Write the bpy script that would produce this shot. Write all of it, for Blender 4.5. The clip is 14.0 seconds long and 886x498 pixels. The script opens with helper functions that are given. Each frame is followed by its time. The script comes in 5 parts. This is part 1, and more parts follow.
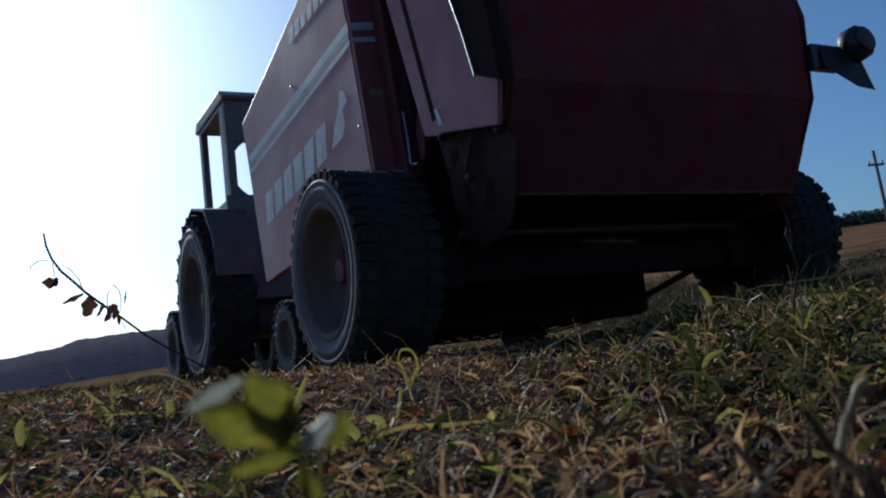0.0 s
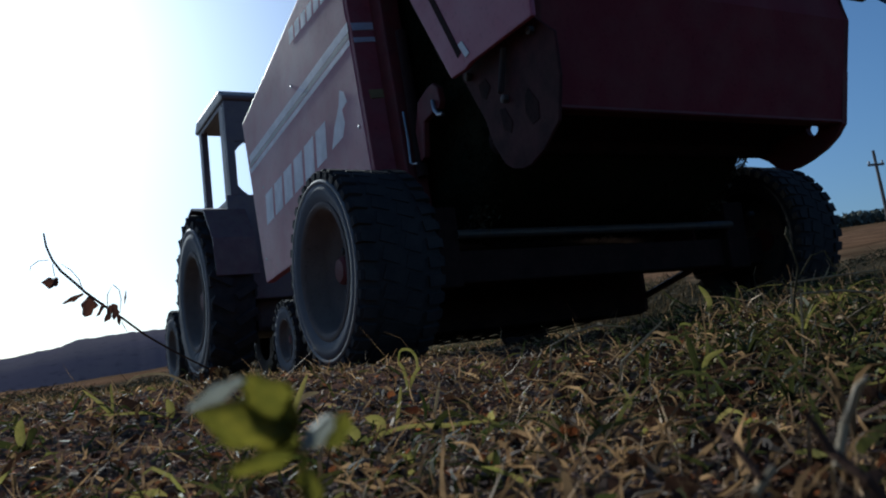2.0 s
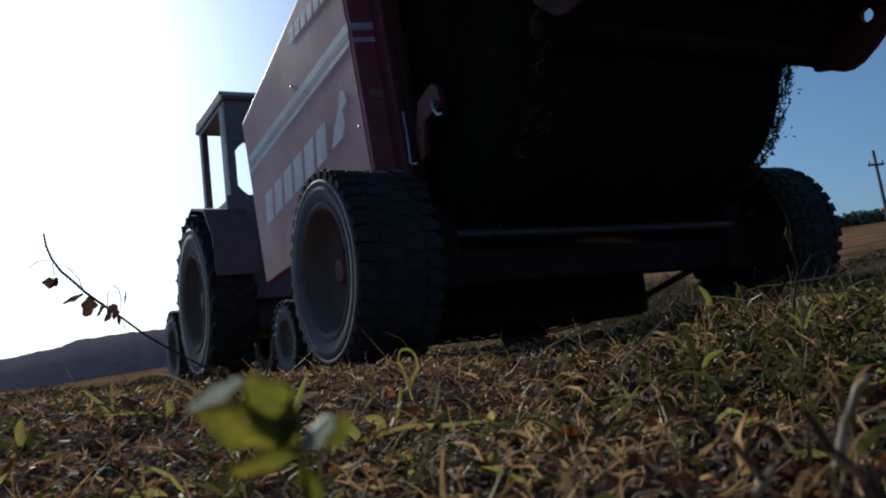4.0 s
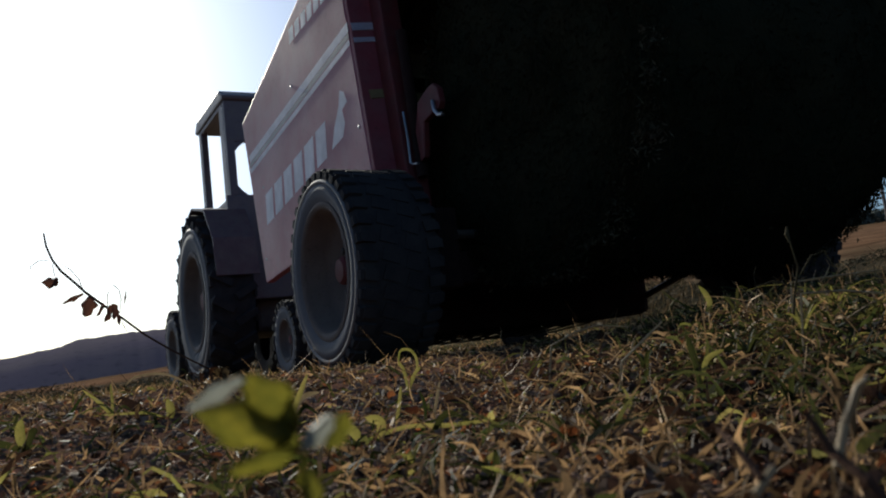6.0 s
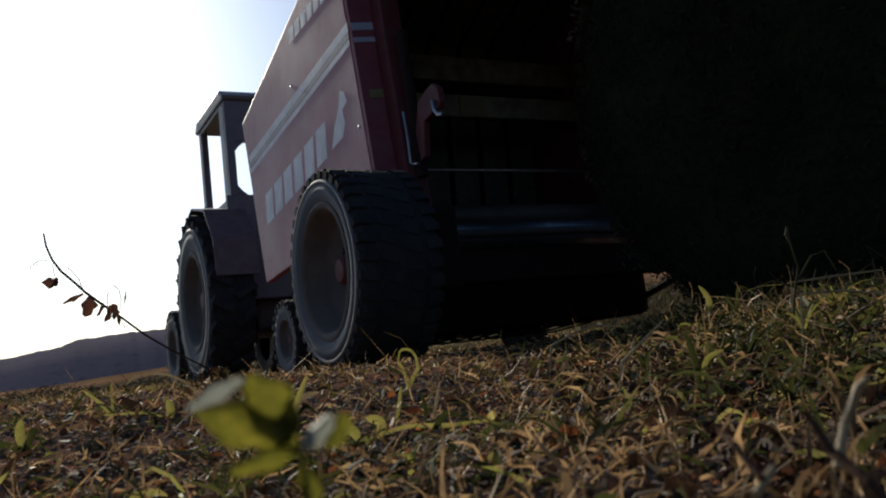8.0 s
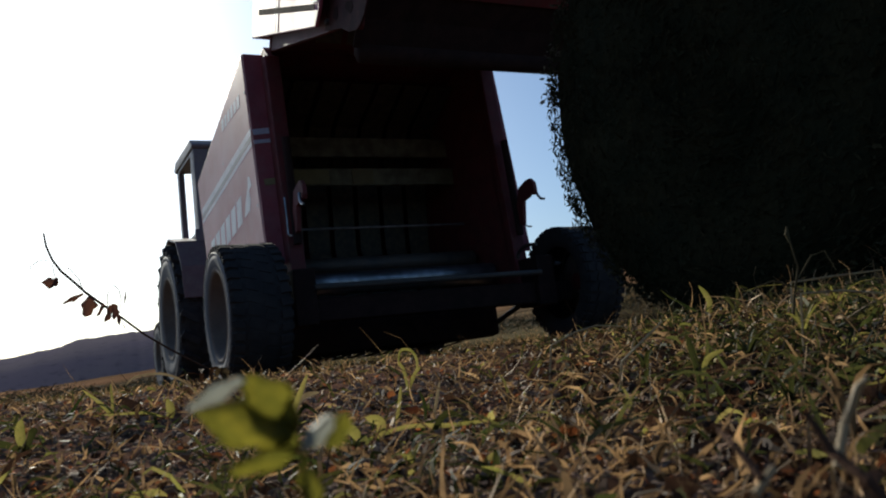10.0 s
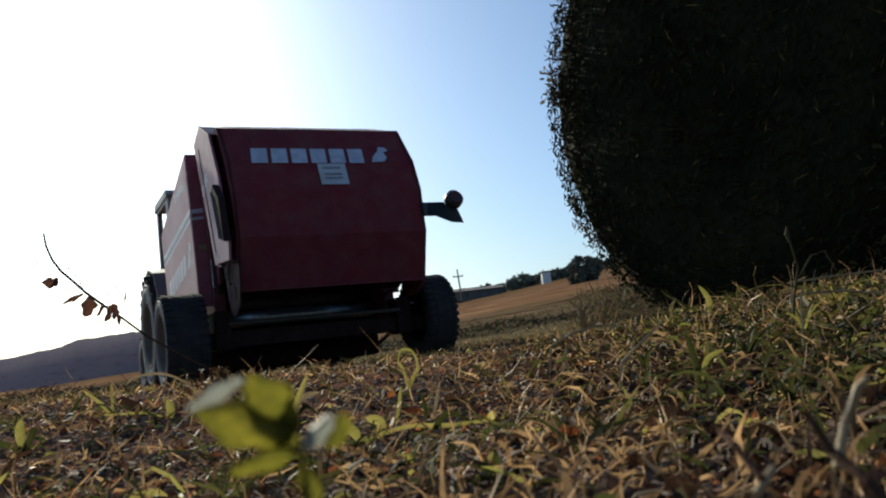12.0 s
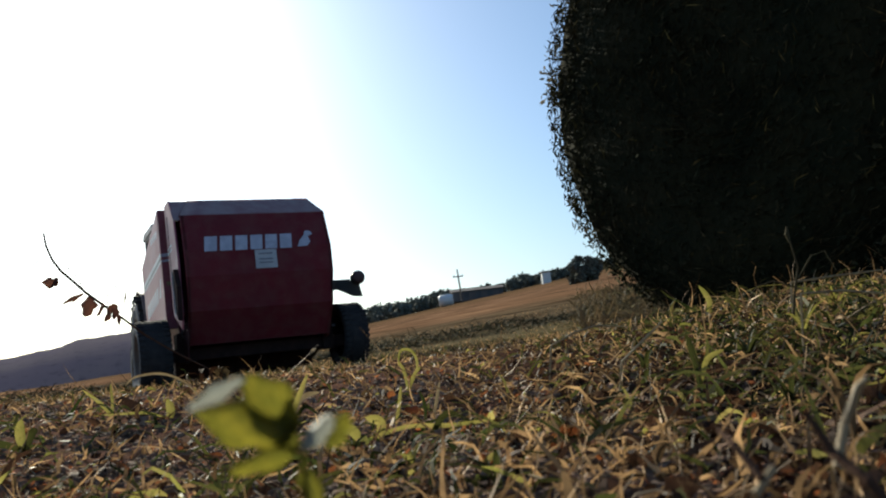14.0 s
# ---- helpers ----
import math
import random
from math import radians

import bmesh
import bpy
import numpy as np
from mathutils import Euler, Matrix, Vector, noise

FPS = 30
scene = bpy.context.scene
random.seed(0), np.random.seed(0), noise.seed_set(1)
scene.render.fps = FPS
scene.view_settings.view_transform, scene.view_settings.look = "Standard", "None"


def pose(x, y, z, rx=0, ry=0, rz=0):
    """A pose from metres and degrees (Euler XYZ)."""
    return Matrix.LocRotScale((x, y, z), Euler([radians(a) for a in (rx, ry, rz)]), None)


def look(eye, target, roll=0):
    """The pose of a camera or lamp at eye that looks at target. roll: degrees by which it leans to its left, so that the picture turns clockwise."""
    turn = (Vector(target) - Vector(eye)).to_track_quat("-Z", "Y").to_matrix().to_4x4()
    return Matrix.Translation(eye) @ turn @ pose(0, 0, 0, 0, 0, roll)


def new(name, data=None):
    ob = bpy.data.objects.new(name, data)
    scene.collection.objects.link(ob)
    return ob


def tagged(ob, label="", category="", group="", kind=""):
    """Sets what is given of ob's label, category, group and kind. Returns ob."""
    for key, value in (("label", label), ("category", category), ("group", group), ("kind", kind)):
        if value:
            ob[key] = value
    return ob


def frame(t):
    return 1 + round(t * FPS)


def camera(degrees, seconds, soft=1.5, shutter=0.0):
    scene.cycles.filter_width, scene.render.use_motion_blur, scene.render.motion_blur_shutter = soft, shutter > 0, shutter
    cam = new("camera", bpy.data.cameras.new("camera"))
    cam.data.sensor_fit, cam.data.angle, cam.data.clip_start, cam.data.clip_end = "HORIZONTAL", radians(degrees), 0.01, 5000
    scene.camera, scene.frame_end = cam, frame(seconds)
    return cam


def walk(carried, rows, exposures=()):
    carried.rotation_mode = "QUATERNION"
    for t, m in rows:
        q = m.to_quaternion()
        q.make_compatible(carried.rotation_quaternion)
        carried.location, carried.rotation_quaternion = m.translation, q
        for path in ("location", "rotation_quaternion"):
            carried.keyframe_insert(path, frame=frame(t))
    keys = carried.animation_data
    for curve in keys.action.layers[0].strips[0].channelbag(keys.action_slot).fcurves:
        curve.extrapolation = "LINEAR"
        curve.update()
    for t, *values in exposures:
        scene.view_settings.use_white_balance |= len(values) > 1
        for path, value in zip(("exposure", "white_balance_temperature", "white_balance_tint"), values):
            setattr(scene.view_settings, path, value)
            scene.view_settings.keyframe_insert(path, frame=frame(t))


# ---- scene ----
cam = camera(56.35, 14.0, soft=2.0)
cam.data.dof.use_dof, cam.data.dof.focus_distance, cam.data.dof.aperture_fstop = True, 2.2, 13.0
EYE = Vector((0, 0, 0.0))


def eye_pose():
    p, r = radians(7.47), 6.66
    return look(EYE, EYE + Vector((0, math.cos(p), math.sin(p))), -r)


walk(cam, [(0, eye_pose()), (14.0, eye_pose())],
     [(0, -0.5, 5060, 1), (3.2, -0.45, 5250, 1), (5.5, -0.28, 5850, 4), (8.2, -0.24, 6050, 5), (10.5, 0.02, 6050, 3), (12.0, 0.26, 6150, 1), (14.0, 0.42, 6250, 1)])

# ---- light ----
SUN_AZ, SUN_EL = -29.0, 25.0
world = bpy.data.worlds.new("sky")
scene.world = world
world.use_nodes = True
sky = world.node_tree.nodes.new("ShaderNodeTexSky")
sky.sky_type = "NISHITA"
sky.sun_disc = False
sky.sun_elevation, sky.sun_rotation = radians(SUN_EL), radians(SUN_AZ)
sky.air_density, sky.dust_density, sky.ozone_density = 1.0, 1.6, 5.0
back = world.node_tree.nodes["Background"]
back.inputs[1].default_value = 0.1
world.node_tree.links.new(sky.outputs[0], back.inputs[0])
sun_dir = Vector((math.sin(radians(SUN_AZ)) * math.cos(radians(SUN_EL)), math.cos(radians(SUN_AZ)) * math.cos(radians(SUN_EL)), math.sin(radians(SUN_EL))))
sun = new("sun", bpy.data.lights.new("sun", "SUN"))
sun.data.energy, sun.data.angle, sun.data.color = 5.4, radians(0.6), (1.0, 0.89, 0.73)
sun.matrix_world = look(sun_dir * 50, (0, 0, 0))


# ---- materials ----
def material(name, base, second, rough=0.7, metal=0.0, scale=8.0, fine=90.0, bump=0.15, dust=None, dust_amount=0.0, island=0.0, spec=0.5, through_light=0.0):
    """Two colours mixed by a coarse and a fine noise, with fine relief and, where given, patches of dust."""
    m = bpy.data.materials.new(name)
    m.use_nodes = True
    nt = m.node_tree
    n, l = nt.nodes, nt.links
    bsdf = n["Principled BSDF"]
    at = n.new("ShaderNodeTexCoord").outputs["Object"]

    def noise_at(s, detail=5.0):
        t = n.new("ShaderNodeTexNoise")
        t.inputs["Scale"].default_value, t.inputs["Detail"].default_value = s, detail
        l.new(at, t.inputs["Vector"])
        return t.outputs["Fac"]

    def ramp(src, lo, hi):
        r = n.new("ShaderNodeMapRange")
        r.inputs[1].default_value, r.inputs[2].default_value = lo, hi
        l.new(src, r.inputs[0])
        return r.outputs[0]

    def mix(fac, a, b):
        x = n.new("ShaderNodeMix")
        x.data_type = "RGBA"
        l.new(fac, x.inputs["Factor"])
        for sock, v in ((x.inputs[6], a), (x.inputs[7], b)):
            if isinstance(v, tuple):
                sock.default_value = (*v, 1)
            else:
                l.new(v, sock)
        return x.outputs[2]

    coarse, grain = noise_at(scale), noise_at(fine, 3.0)
    col = mix(ramp(coarse, 0.35, 0.65), base, second)
    dark = tuple(c * 0.62 for c in base)
    col = mix(ramp(grain, 0.55, 0.8), col, dark)
    if dust:
        d = n.new("ShaderNodeMath")
        d.operation = "MULTIPLY"
        d.inputs[1].default_value = dust_amount
        l.new(ramp(noise_at(scale * 2.3), 0.38, 0.7), d.inputs[0])
        col = mix(d.outputs[0], col, dust)
    if island:
        g = n.new("ShaderNodeNewGeometry")
        h = n.new("ShaderNodeHueSaturation")
        h.inputs["Value"].default_value = 1.0
        mr = n.new("ShaderNodeMapRange")
        mr.inputs[3].default_value, mr.inputs[4].default_value = 1 - island, 1 + island
        l.new(g.outputs["Random Per Island"], mr.inputs[0])
        l.new(mr.outputs[0], h.inputs["Value"])
        l.new(col, h.inputs["Color"])
        col = h.outputs[0]
    l.new(col, bsdf.inputs["Base Color"])
    r = n.new("ShaderNodeMapRange")
    r.inputs[3].default_value, r.inputs[4].default_value = max(0.05, rough - 0.12), min(1.0, rough + 0.12)
    l.new(coarse, r.inputs[0])
    l.new(r.outputs[0], bsdf.inputs["Roughness"])
    bsdf.inputs["Metallic"].default_value = metal
    bsdf.inputs["Specular IOR Level"].default_value = spec
    if through_light:
        out = n["Material Output"]
        tr = n.new("ShaderNodeBsdfTranslucent")
        l.new(col, tr.inputs["Color"])
        ms = n.new("ShaderNodeMixShader")
        ms.inputs[0].default_value = through_light
        l.new(bsdf.outputs[0], ms.inputs[1])
        l.new(tr.outputs[0], ms.inputs[2])
        l.new(ms.outputs[0], out.inputs["Surface"])
    if bump:
        b = n.new("ShaderNodeBump")
        b.inputs["Strength"].default_value, b.inputs["Distance"].default_value = bump, 0.01
        l.new(grain, b.inputs["Height"])
        l.new(b.outputs[0], bsdf.inputs["Normal"])
    return m


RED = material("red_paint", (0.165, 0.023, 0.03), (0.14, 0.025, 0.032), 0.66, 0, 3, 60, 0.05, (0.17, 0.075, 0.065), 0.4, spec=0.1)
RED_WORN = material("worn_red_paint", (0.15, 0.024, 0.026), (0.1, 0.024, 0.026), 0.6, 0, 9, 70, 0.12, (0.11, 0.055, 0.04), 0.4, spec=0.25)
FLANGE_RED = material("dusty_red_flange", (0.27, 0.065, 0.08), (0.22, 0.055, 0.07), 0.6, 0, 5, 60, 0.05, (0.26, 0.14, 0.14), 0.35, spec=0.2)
# faded paint, lifted further so its colour carries the veiling glare
PANEL_RED = material("faded_veil_lifted_red", (0.35, 0.085, 0.12), (0.31, 0.075, 0.11), 0.5, 0, 2.5, 50, 0.02, (0.38, 0.19, 0.22), 0.35, spec=0.24)
DECAL = material("pale_decal", (0.52, 0.5, 0.57), (0.4, 0.385, 0.45), 0.5, 0, 12, 90, 0.02)
DECAL_DARK = material("dark_decal", (0.06, 0.065, 0.09), (0.08, 0.08, 0.1), 0.5, 0, 12, 90, 0.02)
RUBBER = material("dusty_rubber", (0.025, 0.024, 0.026), (0.036, 0.034, 0.035), 0.9, 0, 6, 90, 0.2, (0.07, 0.06, 0.055), 0.35, spec=0.15)
# pale rubber for the ring of light painted on tyre shoulders
RUBBER_LIT_EDGE = material("lit_edge_rubber", (0.12, 0.12, 0.13), (0.17, 0.165, 0.165), 0.7, 0, 7, 90, 0.12, (0.18, 0.16, 0.14), 0.5)
RUBBER_GREY = material("dusty_sidewall_rubber", (0.08, 0.084, 0.096), (0.115, 0.116, 0.125), 0.75, 0, 7, 90, 0.12, (0.12, 0.11, 0.1), 0.4, spec=0.3)
RIM = material("rusty_rim_paint", (0.095, 0.07, 0.06), (0.13, 0.098, 0.08), 0.75, 0, 11, 80, 0.15, (0.11, 0.085, 0.06), 0.4, spec=0.3)
STEEL = material("worn_steel", (0.3, 0.3, 0.32), (0.18, 0.18, 0.19), 0.36, 0.9, 14, 120, 0.05)
# near-black dirt colour that also holds the shade under and inside the baler
SHADE_GRIME = material("shade_and_grime", (0.022, 0.014, 0.013), (0.036, 0.02, 0.018), 0.85, 0, 9, 80, 0.15, (0.06, 0.035, 0.028), 0.2, spec=0.06)
IRON = material("dark_iron", (0.06, 0.055, 0.055), (0.09, 0.07, 0.06), 0.6, 0.5, 10, 90, 0.1, (0.14, 0.11, 0.08), 0.4)
# red darkened to hold the shade over the linkage plate
SHADED_RED = material("shade_dark_red_paint", (0.06, 0.018, 0.018), (0.035, 0.016, 0.016), 0.75, 0, 12, 80, 0.15, (0.09, 0.04, 0.03), 0.3, spec=0.12)
BELT = material("baling_belt", (0.045, 0.042, 0.04), (0.07, 0.065, 0.055), 0.75, 0, 10, 80, 0.1, (0.2, 0.16, 0.09), 0.4)
STRAW_DECK = material("chaff_covered_steel", (0.2, 0.17, 0.1), (0.1, 0.08, 0.05), 0.8, 0, 12, 80, 0.2)
DUSTY_RED = material("dust_covered_red_sheet", (0.24, 0.12, 0.13), (0.31, 0.2, 0.2), 0.7, 0, 3, 60, 0.08, (0.36, 0.28, 0.26), 0.5, spec=0.3)
YELLOW_BOARD = material("dusty_yellow_board", (0.27, 0.21, 0.09), (0.17, 0.13, 0.065), 0.8, 0, 4, 60, 0.1)
PALE_STRAW = material("pale_straw", (0.42, 0.31, 0.15), (0.24, 0.165, 0.085), 0.6, 0, 30, 200, 0.05, through_light=0.2)
BLACK = material("black_plastic", (0.018, 0.018, 0.02), (0.03, 0.03, 0.03), 0.45, 0, 8, 80, 0.05)
TRACTOR = material("brown_red_tractor_paint", (0.1, 0.05, 0.05), (0.13, 0.068, 0.065), 0.5, 0, 5, 70, 0.06, (0.16, 0.12, 0.09), 0.5)
CAB = material("dark_cab_paint", (0.11, 0.085, 0.095), (0.14, 0.11, 0.115), 0.5, 0, 5, 70, 0.05, (0.16, 0.13, 0.1), 0.4)
LENS = material("dull_red_lens", (0.05, 0.008, 0.008), (0.035, 0.008, 0.008), 0.5, 0, 8, 60, 0.02)
WHITE = material("white_sign", (0.72, 0.72, 0.7), (0.6, 0.6, 0.58), 0.5, 0, 8, 60, 0.02)
SIGN = material("faded_sign_plate", (0.5, 0.49, 0.5), (0.42, 0.41, 0.43), 0.6, 0, 6, 60, 0.05)
SIGN_INK = material("faded_sign_ink", (0.2, 0.2, 0.23), (0.28, 0.27, 0.3), 0.6, 0, 9, 60, 0.02)
ORANGE_LEAF = material("orange_dry_leaf", (0.31, 0.11, 0.035), (0.2, 0.065, 0.025), 0.6, 0, 60, 200, 0.1, island=0.3, through_light=0.45, spec=0.3)
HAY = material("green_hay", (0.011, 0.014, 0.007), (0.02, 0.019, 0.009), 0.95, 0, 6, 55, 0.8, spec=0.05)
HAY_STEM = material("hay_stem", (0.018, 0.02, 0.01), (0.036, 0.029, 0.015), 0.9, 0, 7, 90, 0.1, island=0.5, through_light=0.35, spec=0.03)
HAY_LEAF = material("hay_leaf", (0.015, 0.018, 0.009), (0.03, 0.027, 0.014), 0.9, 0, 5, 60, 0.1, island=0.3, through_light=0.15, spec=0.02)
# paler copy of the hay leaf, sunlight on the rims painted in
HAY_RIM_LIT = material("sun_painted_hay_leaf", (0.12, 0.1, 0.065), (0.06, 0.06, 0.034), 0.8, 0, 9, 60, 0.1, island=0.5, through_light=0.45, spec=0.1)
SWATH = material("cut_swath", (0.045, 0.042, 0.02), (0.075, 0.062, 0.03), 0.8, 0, 3, 60, 0.1, island=0.5, spec=0.1)
SEEDLING = material("yellow_green_blade", (0.22, 0.21, 0.045), (0.36, 0.29, 0.085), 0.6, 0, 20, 90, 0.05, island=0.4, through_light=0.5, spec=0.2)
GRASS = material("green_blade", (0.03, 0.042, 0.011), (0.085, 0.075, 0.022), 0.6, 0, 6, 60, 0.05, island=0.7, through_light=0.5, spec=0.12)
STRAW = material("dry_straw", (0.46, 0.285, 0.13), (0.06, 0.032, 0.018), 0.6, 0, 22, 60, 0.05, island=0.95, through_light=0.35, spec=0.14)
CLOD = material("dark_clod", (0.13, 0.08, 0.055), (0.25, 0.16, 0.105), 0.95, 0, 20, 90, 0.5, island=0.5, spec=0.05)
HUSK = material("withered_leaf", (0.085, 0.042, 0.022), (0.035, 0.019, 0.012), 0.8, 0, 40, 120, 0.15, island=0.6, through_light=0.25, spec=0.15)
DRY_WEED = material("dry_brown_weed", (0.13, 0.085, 0.045), (0.07, 0.06, 0.03), 0.8, 0, 2, 30, 0.1, island=0.5, through_light=0.3, spec=0.1)
RUSSET = material("russet_leaf", (0.34, 0.12, 0.04), (0.2, 0.07, 0.03), 0.7, 0, 30, 90, 0.1, island=0.35, through_light=0.35)
LEAF = material("broad_leaf", (0.14, 0.14, 0.02), (0.32, 0.28, 0.036), 0.5, 0, 110, 500, 0.1, through_light=0.7)
LEAF_PALE = material("pale_leaf_back", (0.42, 0.42, 0.36), (0.32, 0.32, 0.27), 0.6, 0, 40, 160, 0.1, through_light=0.35)
TWIG = material("dry_twig_bark", (0.085, 0.045, 0.028), (0.055, 0.03, 0.02), 0.9, 0, 60, 300, 0.2, spec=0.05)
DRY_LEAF = material("dry_leaf", (0.2, 0.085, 0.05), (0.13, 0.06, 0.04), 0.7, 0, 60, 200, 0.2, through_light=0.35)
# purple cast of the distance haze is put into the hill's base colour
HILL = material("haze_tinted_hill", (0.1, 0.088, 0.115), (0.12, 0.105, 0.12), 1.0, 0, 0.02, 0.2, 0, spec=0.0)
# leaf green paled and greyed to carry the haze of distance
FOLIAGE = material("haze_paled_foliage", (0.1, 0.11, 0.09), (0.15, 0.15, 0.11), 0.9, 0, 0.7, 5, 0, island=0.4)
POLE = material("weathered_pole", (0.16, 0.13, 0.11), (0.1, 0.085, 0.075), 0.9, 0, 5, 60, 0.2)
SHED = material("grey_shed_cladding", (0.1, 0.095, 0.095), (0.075, 0.07, 0.07), 0.8, 0, 1, 20, 0.1)
ROOFING = material("dark_roofing", (0.1, 0.085, 0.08), (0.14, 0.11, 0.1), 0.85, 0, 1, 20, 0.1)


# ---- mesh helpers ----
def mesh_of(name, verts, faces, mat, smooth=False):
    me = bpy.data.meshes.new(name)
    me.from_pydata([tuple(v) for v in verts], [], faces)
    me.materials.append(mat)
    if smooth:
        me.polygons.foreach_set("use_smooth", [True] * len(me.polygons))
    me.update()
    return me


def part(name, bm, mat, parent, label="", at=None, smooth=False):
    me = bpy.data.meshes.new(name)
    bmesh.ops.recalc_face_normals(bm, faces=bm.faces)
    if smooth:
        for f in bm.faces:
            f.smooth = True
    bm.to_mesh(me)
    bm.free()
    me.materials.append(mat)
    ob = new(name, me)
    ob.parent = parent
    if at is not None:
        ob.matrix_basis = at
    return tagged(ob, label)


def bevel(bm, size, segments=2):
    if size:
        bmesh.ops.bevel(bm, geom=list(bm.edges), offset=size, segments=segments, affect="EDGES", profile=0.6, clamp_overlap=True)
    return bm


def add_box(bm, x0, x1, y0, y1, z0, z1, m=None):
    vs = [bm.verts.new((x, y, z)) for x in (x0, x1) for y in (y0, y1) for z in (z0, z1)]
    for f in ((0, 1, 3, 2), (4, 6, 7, 5), (0, 4, 5, 1), (2, 3, 7, 6), (0, 2, 6, 4), (1, 5, 7, 3)):
        bm.faces.new([vs[i] for i in f])
    if m is not None:
        bmesh.ops.transform(bm, matrix=m, verts=vs)
    return bm


def box(x0, x1, y0, y1, z0, z1, b=0.01):
    return bevel(add_box(bmesh.new(), x0, x1, y0, y1, z0, z1), b)


def prism(profile, x0, x1, b=0.006):
    """A plate: the profile of (y, z) points, from x0 to x1."""
    bm = bmesh.new()
    a = [bm.verts.new((x0, y, z)) for y, z in profile]
    c = [bm.verts.new((x1, y, z)) for y, z in profile]
    bm.faces.new(a)
    bm.faces.new(c[::-1])
    n = len(profile)
    for i in range(n):
        bm.faces.new((a[i], a[(i + 1) % n], c[(i + 1) % n], c[i]))
    bmesh.ops.recalc_face_normals(bm, faces=bm.faces)
    return bevel(bm, b)


def sheet(profile, x0, x1, thick=0.01):
    """A bent sheet: an open run of (y, z) points from x0 to x1, with thickness."""
    bm = bmesh.new()
    a = [bm.verts.new((x0, y, z)) for y, z in profile]
    c = [bm.verts.new((x1, y, z)) for y, z in profile]
    for i in range(len(profile) - 1):
        bm.faces.new((a[i], a[i + 1], c[i + 1], c[i]))
    bmesh.ops.recalc_face_normals(bm, faces=bm.faces)
    bmesh.ops.solidify(bm, geom=list(bm.faces), thickness=thick)
    return bm


def lathe(profile, n=48, caps=True):
    """A body of revolution round the x axis: (x, radius) points."""
    bm = bmesh.new()
    rings = []
    for x, r in profile:
        rings.append([bm.verts.new((x, r * math.cos(2 * math.pi * i / n), r * math.sin(2 * math.pi * i / n))) for i in range(n)])
    for a, c in zip(rings, rings[1:]):
        for i in range(n):
            bm.faces.new((a[i], a[(i + 1) % n], c[(i + 1) % n], c[i]))
    if caps:
        bm.faces.new(rings[0])
        bm.faces.new(rings[-1][::-1])
    return bm


def tube(points, radius, n=8):
    """A rod along a run of points; radius is one number or one for each point."""
    bm = bmesh.new()
    pts = [Vector(p) for p in points]
    rad = radius if isinstance(radius, (list, tuple)) else [radius] * len(pts)
    rings = []
    for i, p in enumerate(pts):
        d = (pts[min(i + 1, len(pts) - 1)] - pts[max(i - 1, 0)]).normalized()
        u = d.cross(Vector((0.31, 0.17, 0.93)))
        if u.length < 1e-3:
            u = d.cross(Vector((1, 0, 0)))
        u.normalize()
        v = d.cross(u)
        rings.append([bm.verts.new(p + (u * math.cos(2 * math.pi * k / n) + v * math.sin(2 * math.pi * k / n)) * rad[i]) for k in range(n)])
    for a, c in zip(rings, rings[1:]):
        for k in range(n):
            bm.faces.new((a[k], a[(k + 1) % n], c[(k + 1) % n], c[k]))
    bm.faces.new(rings[0][::-1])
    bm.faces.new(rings[-1])
    return bm


def thing(name, label, category, group="", kind="", at=None):
    ob = new(name)
    ob.empty_display_size = 0.1
    if at is not None:
        ob.matrix_basis = at
    return tagged(ob, label, category, group, kind)


# ---- ground ----
def smooth_step(a, b, x):
    t = min(1.0, max(0.0, (x - a) / (b - a)))
    return t * t * (3 - 2 * t)


def ground_z(x, y):
    r = math.hypot(x, y)
    az = math.degrees(math.atan2(x, y))
    near = -0.105 + 0.105 * smooth_step(0.5, 2.6, r)
    if y > 0:
        near += 0.075 * smooth_step(0.15, 0.9, x) * smooth_step(0.5, 1.3, y) * (1 - smooth_step(2.0, 3.2, y))
    front = smooth_step(75, 40, abs(az)) if abs(az) > 40 else 1.0
    slope = 0.02 + 0.08 * smooth_step(-30, 22, az)
    rise = slope * max(0.0, r - 13) * smooth_step(11, 26, r) * front if y > 0 else 0.0
    if r > 150:
        rise = slope * 137 * front if y > 0 else 0.0
        rise *= max(0.0, 1 - (r - 150) / 600)
    bumps = 0.012 * noise.noise((x * 2.1, y * 2.1, 0)) + 0.006 * noise.noise((x * 8, y * 8, 3)) if r < 40 else 0
    if r < 4:
        bumps += (0.006 * noise.noise((x * 23, y * 23, 8)) + 0.004 * noise.noise((x * 51, y * 51, 1))) * (1 - smooth_step(2.5, 4, r))
    if r > 15:
        bumps += 0.12 * noise.noise((x * 0.13, y * 0.13, 5)) * smooth_step(15, 40, r)
    # the strip to the right of the wheel track lies a little higher
    q = (x - 0.70) * 0.893 + (y - 3.90) * 0.45
    bank = 0.055 * smooth_step(0.45, 1.0, q) * smooth_step(2.6, 3.4, y)
    return near + rise + bumps + bank


